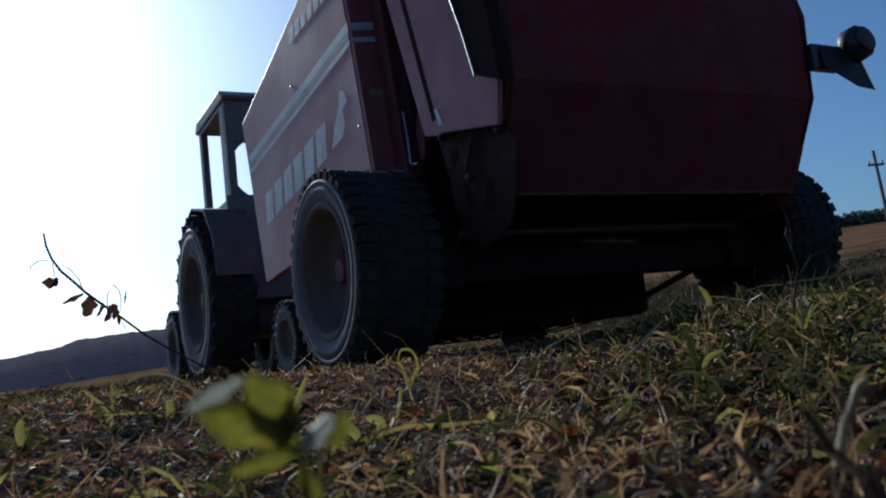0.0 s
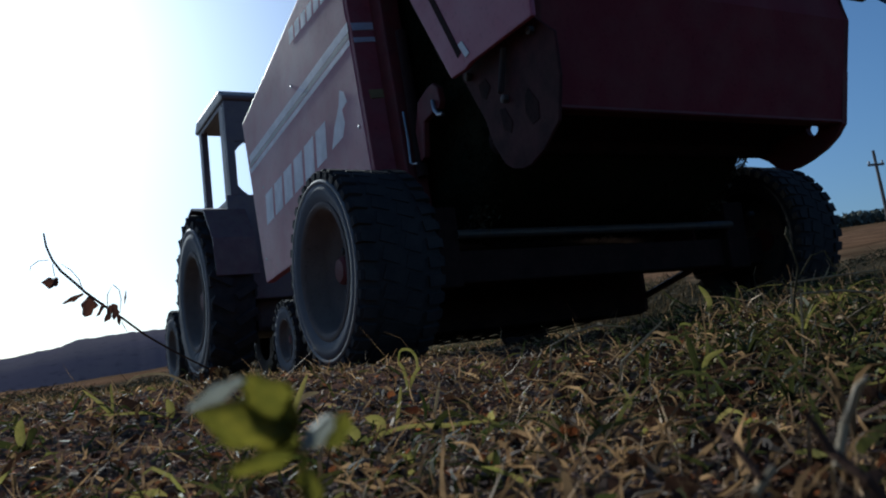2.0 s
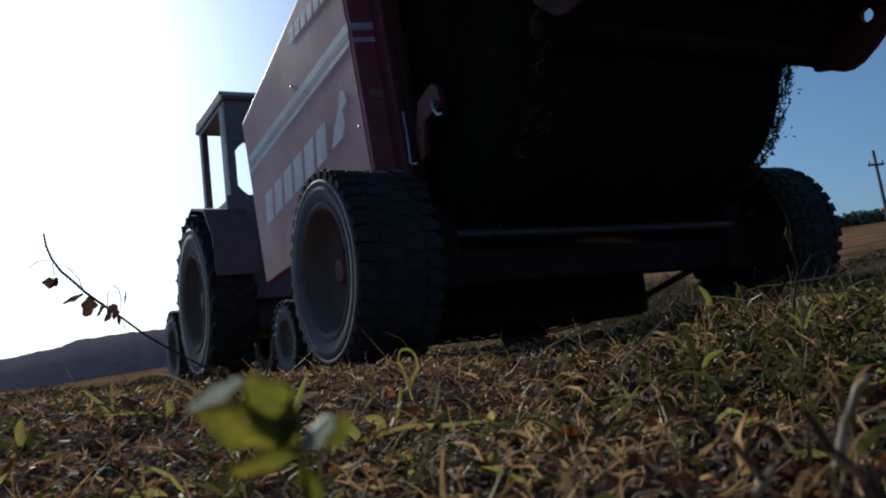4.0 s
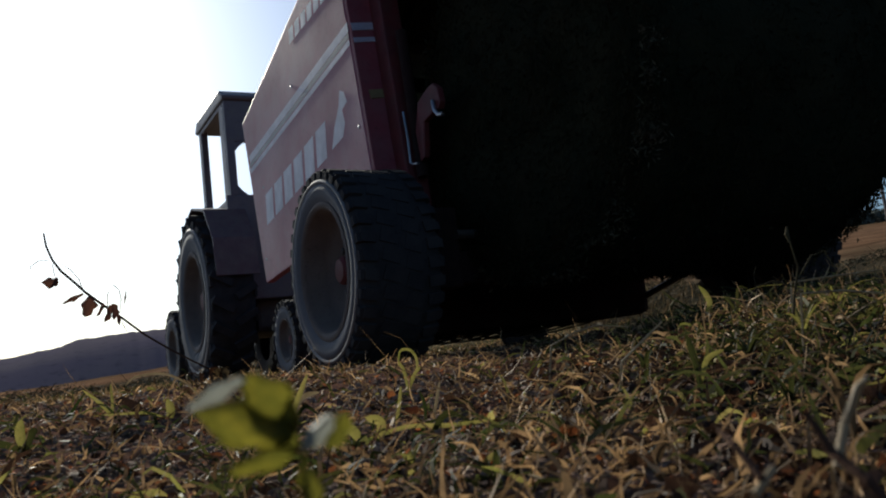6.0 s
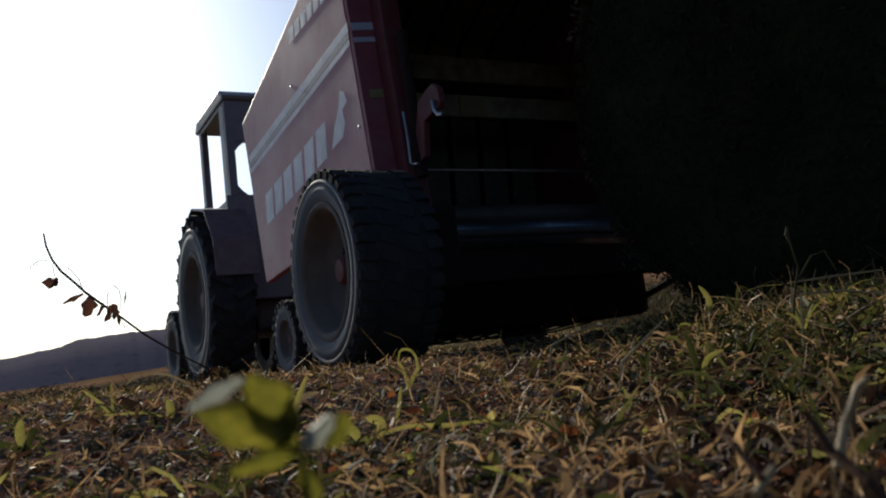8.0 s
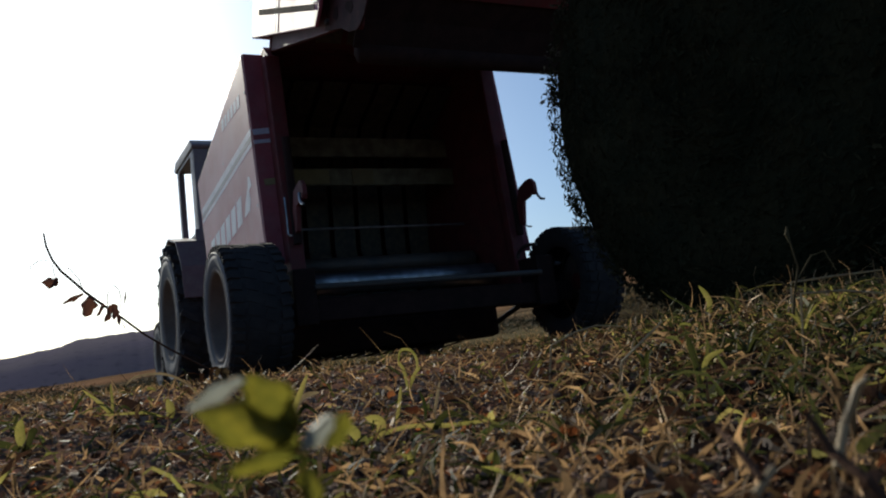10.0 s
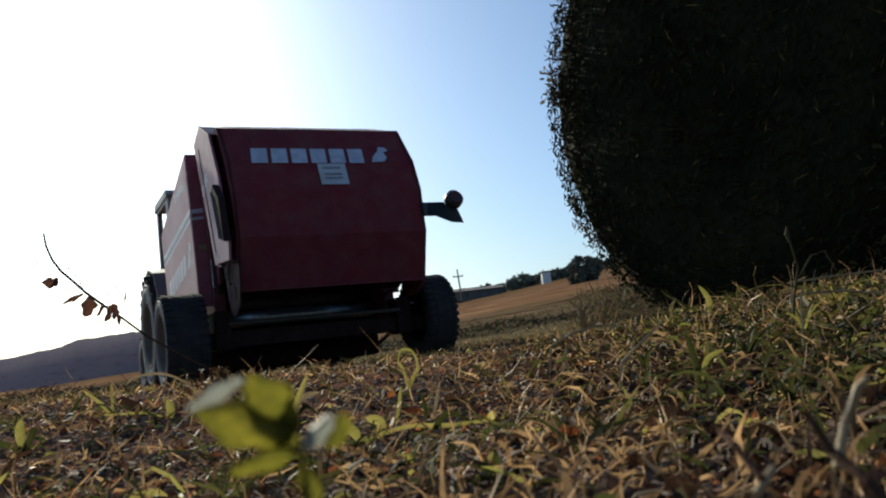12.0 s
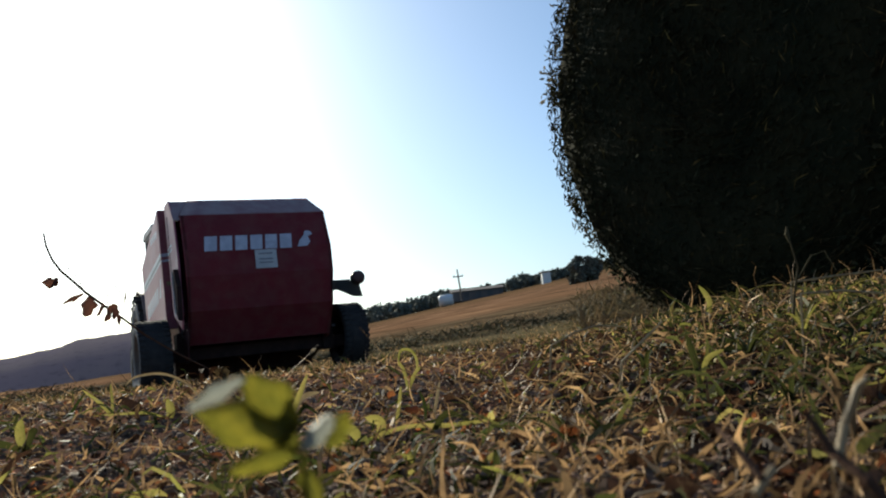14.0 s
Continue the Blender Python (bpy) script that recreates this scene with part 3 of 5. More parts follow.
def grass_tuft(x, y, blades, height, mat, label, seed):
    r = random.Random(seed)
    t = thing("grass_tuft", label, "grass tuft", "tufts of grass", at=Matrix.Translation((x, y, ground_z(x, y) - 0.003)))
    for k in range(blades):
        h = height * r.uniform(0.55, 1.1)
        a = r.uniform(0, 6.28)
        d = h * r.uniform(0.4, 1.5)
        w = r.uniform(0.002, 0.0038)
        bm = bmesh.new()
        rows = []
        for i in range(7):
            s = i / 6
            px, py = math.cos(a) * d * s ** 1.7, math.sin(a) * d * s ** 1.7
            pz = h * (1.5 * s - 0.85 * s ** 2.4)
            ww = w * (1 - s ** 2.2) + 0.0004
            ux, uy = -math.sin(a) * ww, math.cos(a) * ww
            rows.append((bm.verts.new((px - ux, py - uy, pz + ww * 0.5)), bm.verts.new((px, py, pz)), bm.verts.new((px + ux, py + uy, pz + ww * 0.5))))
        for p, q in zip(rows, rows[1:]):
            bm.faces.new((p[0], p[1], q[1], q[0]))
            bm.faces.new((p[1], p[2], q[2], q[1]))
        part("blade", bm, mat, t)


def ribbon_leaf(run, width):
    """One bent blade along a run of places, widest a third of the way up, folded along its midrib."""
    pts = [Vector(p) for p in run]
    path = []
    for i in range(len(pts) - 1):
        a, p, q, c = pts[max(0, i - 1)], pts[i], pts[i + 1], pts[min(len(pts) - 1, i + 2)]
        for k in range(5):
            f = k / 5
            path.append(0.5 * (2 * p + (q - a) * f + (2 * a - 5 * p + 4 * q - c) * f * f + (3 * p - a - 3 * q + c) * f ** 3))
    path.append(pts[-1])
    bm = bmesh.new()
    rows = []
    n = len(path) - 1
    for i, p in enumerate(path):
        s = i / n
        d = (path[min(n, i + 1)] - path[max(0, i - 1)]).normalized()
        side = d.cross(Vector((0.25, 1.0, 0.1))).normalized()
        w = width * 0.5 * (0.45 + 1.3 * s) * (1 - s ** 2.5) * 1.2 + 0.0005
        rows.append([bm.verts.new(p - side * w + Vector((0, -w * 0.4, 0))), bm.verts.new(p), bm.verts.new(p + side * w + Vector((0, -w * 0.4, 0)))])
    for a, c in zip(rows, rows[1:]):
        for k in (0, 1):
            bm.faces.new((a[k], a[k + 1], c[k + 1], c[k]))
    return bm


def seedling(name, label, category, blades):
    """A small plant of a few single blades: (run of places, width, material)."""
    x, y, _ = blades[0][0][0]
    base = Vector((x, y, ground_z(x, y) - 0.004))
    t = thing(name, label, category, at=Matrix.Translation(base))
    for run, width, mat in blades:
        pts = [Vector(p) - base for p in run]
        pts[0].z = min(pts[0].z, ground_z(run[0][0], run[0][1]) - base.z)
        part("blade", ribbon_leaf(pts, width), mat, t, smooth=True)


def single_plants():
    seedling("seedling", "young yellow-green grass plant with two spread blades", "seedling", [
        ([(-0.642, 1.545, -0.044), (-0.656, 1.545, -0.016), (-0.688, 1.53, 0.019)], 0.0068, SEEDLING), ([(-0.642, 1.545, -0.044), (-0.642, 1.55, -0.007), (-0.648, 1.56, 0.024)], 0.0056, SEEDLING), ([(-0.642, 1.545, -0.044), (-0.62, 1.54, -0.02), (-0.6, 1.53, -0.03)], 0.0043, GRASS)])
    seedling("seedling", "yellow-green plant with a rounded leaf and lying stem", "seedling", [
        ([(-0.51, 1.465, -0.053), (-0.505, 1.465, -0.034), (-0.511, 1.465, -0.014)], 0.0150, SEEDLING), ([(-0.512, 1.475, -0.05), (-0.55, 1.48, -0.036), (-0.583, 1.485, -0.033), (-0.653, 1.489, -0.03)], 0.0037, SEEDLING)])
    seedling("bent_straw", "pale straw arched over the stubble", "straw", [([(-0.57, 1.845, -0.025), (-0.604, 1.845, 0.015), (-0.653, 1.845, 0.038), (-0.71, 1.845, 0.037), (-0.735, 1.845, 0.02)], 0.0043, PALE_STRAW)])
    seedling("seedling", "dull green broad leaf standing in the soil", "seedling", [
        ([(-0.641, 1.229, -0.065), (-0.646, 1.229, -0.04), (-0.639, 1.22, -0.018)], 0.0165, SEEDLING), ([(-0.641, 1.229, -0.065), (-0.625, 1.22, -0.04), (-0.612, 1.21, -0.035)], 0.0112, GRASS), ([(-0.641, 1.229, -0.065), (-0.668, 1.22, -0.05), (-0.685, 1.2, -0.052)], 0.0097, GRASS)])
    seedling("grass_clump", "pale yellow grass blades leaning apart", "grass tuft", [
        ([(-0.268, 1.31, -0.069), (-0.252, 1.31, -0.036), (-0.234, 1.31, 0.0)], 0.0074, SEEDLING), ([(-0.27, 1.335, -0.066), (-0.252, 1.34, -0.037), (-0.224, 1.342, -0.031)], 0.0074, PALE_STRAW), ([(-0.262, 1.32, -0.068), (-0.245, 1.32, -0.05), (-0.225, 1.31, -0.062)], 0.0050, GRASS), ([(-0.27, 1.31, -0.069), (-0.285, 1.31, -0.045), (-0.3, 1.3, -0.05)], 0.0050, GRASS)])
    seedling("looped_grass", "yellow-green grass blade bent over into a loop", "grass tuft", [
        ([(-0.096, 1.574, -0.051), (-0.074, 1.574, -0.011), (-0.08, 1.574, 0.019), (-0.102, 1.574, 0.023), (-0.109, 1.574, -0.004)], 0.0042, SEEDLING), ([(-0.096, 1.574, -0.051), (-0.099, 1.58, -0.019), (-0.109, 1.58, 0.004)], 0.0056, SEEDLING), ([(-0.094, 1.57, -0.051), (-0.085, 1.565, -0.03), (-0.066, 1.56, -0.01)], 0.0050, SEEDLING)])
    seedling("creeping_stem", "green stem creeping flat over the soil with small leaves", "weed", [
        ([(-0.124, 1.01, -0.086), (-0.069, 1.01, -0.076), (-0.015, 1.01, -0.08), (0.053, 1.0, -0.078)], 0.0043, SEEDLING), ([(-0.124, 1.01, -0.086), (-0.132, 1.0, -0.072), (-0.145, 0.99, -0.07)], 0.0120, SEEDLING), ([(-0.103, 1.0, -0.082), (-0.096, 0.99, -0.066), (-0.113, 0.98, -0.058)], 0.0105, SEEDLING), ([(-0.04, 1.01, -0.08), (-0.02, 1.0, -0.066), (0.0, 0.99, -0.07)], 0.0068, GRASS)])
    seedling("seedling", "curved yellow-green leaf lying on the soil", "seedling", [([(-0.035, 0.689, -0.103), (-0.002, 0.689, -0.096), (0.012, 0.68, -0.088), (0.021, 0.67, -0.078)], 0.0053, SEEDLING)])
    seedling("grass_clump", "thin upright dry green blades", "grass tuft", [
        ([(-0.089, 1.1, -0.083), (-0.081, 1.1, -0.055), (-0.076, 1.1, -0.03)], 0.0037, SEEDLING), ([(-0.04, 1.12, -0.083), (-0.032, 1.12, -0.055), (-0.025, 1.12, -0.03)], 0.0037, PALE_STRAW), ([(-0.05, 1.12, -0.083), (-0.048, 1.12, -0.06), (-0.053, 1.12, -0.04)], 0.0037, GRASS)])
    seedling("grass_clump", "upright dull green blade on the bank", "grass tuft", [([(0.304, 1.069, -0.07), (0.301, 1.069, -0.035), (0.296, 1.069, -0.005)], 0.0068, GRASS), ([(0.304, 1.069, -0.07), (0.315, 1.06, -0.04), (0.335, 1.05, -0.03)], 0.0056, SEEDLING)])
    seedling("seedling", "dull green leaves standing out of the bank", "seedling", [
        ([(0.582, 1.9, 0.028), (0.59, 1.9, 0.06), (0.572, 1.9, 0.097)], 0.011, SEEDLING), ([(0.6, 1.75, 0.016), (0.602, 1.75, 0.045), (0.61, 1.75, 0.075), (0.625, 1.74, 0.07)], 0.0050, GRASS), ([(0.6, 1.75, 0.016), (0.585, 1.75, 0.05), (0.57, 1.74, 0.06)], 0.0050, GRASS)])
    # withered clump at the foot of the twig
    g = ground_z(-0.56, 1.9)
    c = thing("withered_clump", "small withered clump of curled brown leaves on the soil", "dead plant", at=Matrix.Translation((-0.56, 1.9, g)))
    part("stem", tube([(0, 0, -0.01), (0.004, 0, 0.03), (-0.004, 0, 0.06)], [0.003, 0.0025, 0.0015], 6), TWIG, c)
    r = random.Random(5)
    for k in range(16):
        a = r.uniform(0, 360)
        part("leaf", leaf_blade(r.uniform(0.02, 0.038), r.uniform(0.012, 0.022), 0.8, 3, k, 0.3), HUSK if k % 3 else DRY_WEED, c, at=pose(r.uniform(-0.03, 0.03), r.uniform(-0.02, 0.02), r.uniform(0.01, 0.062), 0, 0, a) @ pose(0, 0, 0, r.uniform(-50, 50)), smooth=True)
    for x, y, w in ((-0.082, 1.174, 0.03), (0.021, 0.681, 0.02), (0.184, 0.552, 0.014), (0.108, 0.798, 0.03), (-0.365, 0.93, 0.022), (-0.02, 0.72, 0.018), (0.09, 0.74, 0.022)):
        d = thing("dead_leaf", "curled orange-brown dead leaf on the soil", "leaf", "dead leaves on the soil", at=pose(x, y, ground_z(x, y) + w * 0.25, 20, 15, x * 900))
        part("blade", leaf_blade(w * 1.3, w, 0.7, 3, x * 40, 0.3), ORANGE_LEAF, d, smooth=True)
    for x, y, a in ((0.151, 0.938, 60), (0.156, 0.649, -55), (0.05, 0.6, 35), (0.19, 0.6, 80)):
        d = thing("straw_chip", "pale flat chip of straw catching the sun", "straw", "pale chips on the soil", at=pose(x, y, ground_z(x, y) + 0.006, 10, 12, a))
        part("blade", box(-0.0035, 0.0035, -0.011, 0.011, -0.0007, 0.0007, 0.0005), PALE_STRAW, d)


def near_plants():
    weed()
    twig()
    single_plants()
    spots = [(0.02, 0.62, 3, 0.05, GRASS), (0.18, 0.7, 3, 0.055, GRASS),
             (0.33, 0.85, 8, 0.07, GRASS), (0.4, 1.15, 9, 0.08, GRASS), (0.5, 1.2, 7, 0.085, SEEDLING), (0.28, 1.25, 8, 0.07, GRASS), (0.55, 1.0, 8, 0.075, GRASS), (0.2, 1.0, 3, 0.06, SEEDLING), (0.22, 0.5, 5, 0.07, STRAW), (0.28, 0.62, 6, 0.1, STRAW), (0.0, 0.37, 3, 0.045, SEEDLING),
             (0.34, 0.6, 4, 0.06, SEEDLING), (0.1, 0.85, 3, 0.05, SEEDLING), (-0.05, 0.75, 3, 0.045, SEEDLING), (0.62, 1.35, 9, 0.09, SEEDLING)]
    for i, (x, y, n, h, m) in enumerate(spots):
        lab = {"green_blade": "tuft of bent green grass rooted in the soil", "yellow_green_blade": "tuft of yellow-green grass rooted in the soil", "dry_straw": "tuft of dry straw-coloured grass in the soil"}[m.name]
        grass_tuft(x, y, n, h, m, lab, i)
    s = thing("dead_stalk", "thick dark dead stalk leaning over the soil", "stalk")
    part("stem", tube([(0.134, 0.271, -0.068), (0.128, 0.277, -0.055), (0.124, 0.291, -0.047), (0.119, 0.295, -0.033)], [0.0022, 0.002, 0.0019, 0.0014]), TWIG, s)
    part("side_stem", tube([(0.095, 0.280, -0.051), (0.092, 0.293, -0.041), (0.091, 0.305, -0.037)], [0.0016, 0.0015, 0.0008]), TWIG, s)
    part("side_stem", tube([(0.140, 0.327, -0.059), (0.150, 0.336, -0.044), (0.157, 0.334, -0.030), (0.160, 0.332, -0.027)], [0.0019, 0.002, 0.0018, 0.0012]), PALE_STRAW, s, "pale dry side stem")
    part("side_stem", tube([(0.092, 0.280, -0.056), (0.102, 0.289, -0.050), (0.097, 0.290, -0.053)], [0.0016, 0.0015, 0.0008]), PALE_STRAW, s, "pale dry side stem")
    k = thing("seed_stalk", "thin dry seed stalk with curled tips", "stalk")
    g = ground_z(0.5, 1.22)
    part("stem", tube([(0.49, 1.22, g), (0.5, 1.21, 0.03), (0.508, 1.2, 0.07), (0.5, 1.195, 0.115)], [0.002, 0.0018, 0.0016, 0.0012]), DRY_WEED, k)
    part("seed_head", tube([(0.5, 1.195, 0.108), (0.498, 1.195, 0.12), (0.5, 1.195, 0.131)], [0.0015, 0.0034, 0.0015]), DRY_WEED, k)
    part("side_stem", tube([(0.506, 1.2, 0.055), (0.53, 1.2, 0.085), (0.55, 1.2, 0.09), (0.562, 1.2, 0.06)], [0.0014, 0.0012, 0.001, 0.0008]), DRY_WEED, k)
    part("side_stem", tube([(0.505, 1.2, 0.04), (0.47, 1.2, 0.055), (0.445, 1.2, 0.05), (0.43, 1.2, 0.035)], [0.0014, 0.0012, 0.001, 0.0008]), DRY_WEED, k)
    for run in (
        [(0.167, 1.45, -0.0), (0.212, 1.45, 0.018), (0.249, 1.45, 0.025), (0.305, 1.45, 0.017)],
        [(0.472, 1.12, 0.03), (0.527, 1.12, 0.028), (0.59, 1.12, 0.016)],
        [(0.515, 1.25, 0.052), (0.575, 1.25, 0.054), (0.653, 1.25, 0.055)],
        [(0.226, 1.15, -0.033), (0.27, 1.15, 0.001), (0.289, 1.15, 0.015)],
    ):
        p = thing("straw_stalk", "long pale straw lying across the grass", "straw", "straws on the bank")
        ends = [Vector(q) for q in run]
        ends.insert(0, Vector((ends[0].x - 0.01, ends[0].y, ground_z(ends[0].x - 0.01, ends[0].y))))
        part("stem", tube(ends, [0.0019] * (len(ends) - 1) + [0.0011], 6), PALE_STRAW, p)


near_plants()

# ---- baler ----
HUB_R, HALF = 0.374, 1.35
HINGE = (0.345, 2.10)


def build_wheel(name, parent, at, r, width, rim_r, lugs, outward, label):
    """A wheel whose outer face looks along -x (outward = -1) or +x; its centre is the origin."""
    w = new(name)
    w.parent = parent
    w.matrix_basis = at
    tagged(w, label)
    h = width / 2
    s = r - rim_r
    prof = [(-h * 0.78, rim_r), (-h * 0.93, rim_r + s * 0.18), (-h, rim_r + s * 0.5), (-h * 0.99, r - s * 0.24), (-h * 0.88, r - s * 0.07), (-h * 0.5, r - 0.004), (0, r), (h * 0.5, r - 0.004), (h * 0.88, r - s * 0.07), (h * 0.99, r - s * 0.24), (h, rim_r + s * 0.5), (h * 0.93, rim_r + s * 0.18), (h * 0.78, rim_r)]
    tyre = part("tyre", lathe(prof, 64, False), RUBBER, w, "worn dusty black tyre", smooth=True)
    bm = bmesh.new()
    big = r > 0.5
    lug = 0.045 if big else 0.013
    step = math.pi * r / lugs
    for i in range(lugs):
        for side in (-1, 1):
            turn = Matrix.Rotation(2 * math.pi * i / lugs + (math.pi / lugs if side > 0 else 0), 4, "X")
            if big:
                add_box(bm, -h * 0.52, h * 0.48, -0.3 * step, 0.3 * step, -0.02, lug, turn @ Matrix.Translation((side * h * 0.5, 0, r - 0.004)) @ Matrix.Rotation(radians(30 * side), 4, "Z"))
            else:
                add_box(bm, -h * 0.16, h * 0.16, -0.62 * step, 0.62 * step, -0.012, lug, turn @ Matrix.Translation((side * h * 0.76, 0, r - 0.008)) @ Matrix.Rotation(radians(7 * side), 4, "Z"))
                add_box(bm, -h * 0.2, h * 0.2, -0.8 * step, 0.8 * step, -0.012, lug * 0.4, turn @ Matrix.Translation((side * h * 0.27, 0, r - 0.003)) @ Matrix.Rotation(radians(-16), 4, "Z"))
            add_box(bm, -0.013, 0.013, -0.5 * step, 0.5 * step, -s * 0.16, s * 0.1, turn @ Matrix.Translation((side * h * 0.93, 0, r - s * 0.13)))
    part("tread", bm, RUBBER, tyre, "blocky tread lugs")
    o = outward
    part("sidewall", lathe([(o * h * 0.94, rim_r + s * 0.08), (o * h * 1.0, rim_r + s * 0.25), (o * h * 1.025, rim_r + s * 0.42), (o * h * 1.02, rim_r + s * 0.6), (o * h * 0.95, rim_r + s * 0.62)], 64, False), RUBBER_GREY, tyre, "dusty grey sidewall", smooth=True)
    # thin pale ring: light caught by the shoulder, put in as colour
    part("sidewall_ring", lathe([(o * h * 0.98, rim_r + s * 0.6), (o * h * 1.03, rim_r + s * 0.65), (o * h * 1.035, rim_r + s * 0.7), (o * h * 1.0, rim_r + s * 0.75), (o * h * 0.93, rim_r + s * 0.72)], 64, False), RUBBER_LIT_EDGE, tyre, "pale ring painted as light on the tyre's shoulder", smooth=True)
    rim = part("rim", lathe([(o * h * 0.97, rim_r * 1.06), (o * h * 1.0, rim_r * 1.0), (o * h * 0.9, rim_r * 0.93), (o * h * 0.45, rim_r * 0.86), (o * h * 0.38, rim_r * 0.66), (o * h * 0.2, rim_r * 0.5), (o * h * 0.26, rim_r * 0.3), (o * h * 0.3, rim_r * 0.12), (o * h * 0.22, 0.01)], 40, False), RIM, w, "rusty dished steel rim", smooth=True)
    part("hub", lathe([(o * h * 0.2, rim_r * 0.24), (o * h * 0.5, rim_r * 0.22), (o * h * 0.58, rim_r * 0.17), (o * h * 0.6, 0.01)], 20), RED_WORN, rim, "red hub cap")
    for k in range(6):
        a = 2 * math.pi * k / 6
        bm = lathe([(o * h * 0.2, 0.016), (o * h * 0.34, 0.016), (o * h * 0.36, 0.008)], 6)
        part("wheel_nut", bm, IRON, rim, at=Matrix.Translation((0, rim_r * 0.38 * math.cos(a), rim_r * 0.38 * math.sin(a))))
    return w


def quad_marks(rows, x, thick=0.0004):
    """Flat raised shapes on a plane of constant x: each row a run of (y, z)."""
    bm = bmesh.new()
    for row in rows:
        a = [bm.verts.new((x, y, z)) for y, z in row]
        c = [bm.verts.new((x - thick, y, z)) for y, z in row]
        bm.faces.new(a)
        bm.faces.new(c[::-1])
        n = len(row)
        for i in range(n):
            bm.faces.new((a[i], a[(i + 1) % n], c[(i + 1) % n], c[i]))
    return bm


def build_baler():
    b = thing("round_baler", "faded red round baler with dusty paint behind the tractor", "baler")
    xs = 0.97
    front = [(0.245, 0.72), (0.455, 2.17), (2.32, 1.73), (2.07, 0.6)]
    for s in (-1, 1):
        panel = part("side_panel", prism(front, s * xs, s * (xs - 0.05), 0.008), PANEL_RED, b, "faded red sheet-metal side panel, paled for glare, with pale lettering bars")
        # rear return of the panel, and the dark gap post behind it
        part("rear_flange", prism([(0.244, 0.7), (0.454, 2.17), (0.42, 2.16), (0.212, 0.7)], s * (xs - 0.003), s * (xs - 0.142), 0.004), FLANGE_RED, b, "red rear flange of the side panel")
        part("chamber_wall", prism([(0.14, 0.42), (0.32, 2.08), (0.5, 2.25), (1.95, 1.97), (2.14, 1.3), (2.02, 0.55), (1.2, 0.36)], s * 0.8, s * 0.76, 0.005), RED_WORN, b, "worn red chamber side wall")
        if s < 0:
            def line(z_rear, z_front, y, lift=0.0):
                """Height over the panel of a line that falls from its rear edge to its front edge."""
                return z_rear + (z_front - z_rear) * (y - 0.38) / 1.65 + lift

            def band(z_rear, z_front, low, high):
                y0, y1 = 0.365, 2.2
                return [(y0, line(z_rear, z_front, y0, low)), (y1, line(z_rear, z_front, y1, low)), (y1 + 0.012, line(z_rear, z_front, y1, high)), (y0 + 0.006, line(z_rear, z_front, y0, high))]
            part("stripe", quad_marks([band(1.6, 1.462, -0.02, 0.028)], -xs - 0.0004), DECAL, panel, "pale stripe")
            part("stripe", quad_marks([band(1.562, 1.422, -0.016, 0.016)], -xs - 0.0004), DECAL_DARK, panel, "dark blue stripe")
            part("stripe", quad_marks([band(1.525, 1.382, -0.014, 0.016)], -xs - 0.0004), DECAL, panel, "pale stripe")
            # the stripes run on over the rear flange
            for z, w in ((1.6, 0.02), (1.53, 0.013)):
                y = 0.212 + (z - 0.7) * 0.1425
                part("stripe", box(-0.066, 0.066, -0.004, 0.001, -w, w, 0.001), DECAL, panel, "pale stripe", at=pose(-xs + 0.072, y, z) @ pose(0, 0, 0, -8.1) @ pose(0, 0, 0, 0, -7))
            part("label_plate", box(-0.045, 0.045, -0.004, 0.001, -0.022, 0.022, 0.001), YELLOW_BOARD, panel, "faded label plate", at=pose(-xs + 0.085, 0.29, 1.25) @ pose(0, 0, 0, -8.1) @ pose(0, 0, 0, 0, -7))
            for k in range(6):
                y = 1.94 - k * 0.197
                z = 0.955 + (1.93 - y) * 0.112
                part("letter_bar", quad_marks([[(y, z), (y - 0.155, z + 0.017), (y - 0.175, z + 0.207), (y - 0.02, z + 0.19)]], -xs - 0.0004), DECAL, panel, "pale block")
            part("emblem", quad_marks([[(0.72, 1.1), (0.56, 1.12), (0.52, 1.18), (0.54, 1.25), (0.47, 1.27), (0.5, 1.33), (0.55, 1.35), (0.58, 1.28), (0.66, 1.2)]], -xs - 0.0004), DECAL, panel, "pale emblem shape")
            for k in range(6):
                y = 1.21 - k * 0.105
                part("letter_bar", quad_marks([[(y, 1.855), (y - 0.075, 1.857), (y - 0.085, 1.94), (y - 0.01, 1.938)]], -xs - 0.0004), DECAL, panel, "pale block")
            for y, z in ((0.36, 1.11), (0.45, 1.9), (1.25, 1.62), (1.95, 1.2), (2.02, 0.75), (0.33, 0.8)):
                part("rivet", lathe([(-xs - 0.003, 0.003), (-xs - 0.002, 0.008), (-xs, 0.01)], 10), STEEL, panel, at=Matrix.Translation((0, y, z)))
    # body between the walls
    part("front_sheet", sheet([(1.95, 0.6), (2.1, 1.3), (1.9, 1.93), (1.2, 2.1), (0.5, 2.24), (0.36, 2.2)], -0.78, 0.78, 0.012), RED_WORN, b, "red front and top sheets")
    board = part("cross_board", box(-0.76, 0.76, 0.88, 0.92, 1.36, 1.49, 0.006), STRAW_DECK, b, "dusty dark cross board")
    for x0, x1 in ((-0.6, -0.28), (-0.1, 0.07)):
        part("board_patch", box(x0, x1, 0.872, 0.879, 1.37, 1.48, 0.002), YELLOW_BOARD, board, "dull yellow patch")
    part("cross_board", box(-0.76, 0.76, 0.95, 0.99, 1.6, 1.75, 0.006), STRAW_DECK, b, "dusty tan cross board")
    part("cross_bar", tube([(-0.76, 0.8, 1.02), (0.76, 0.8, 1.02)], 0.012), STEEL, b)
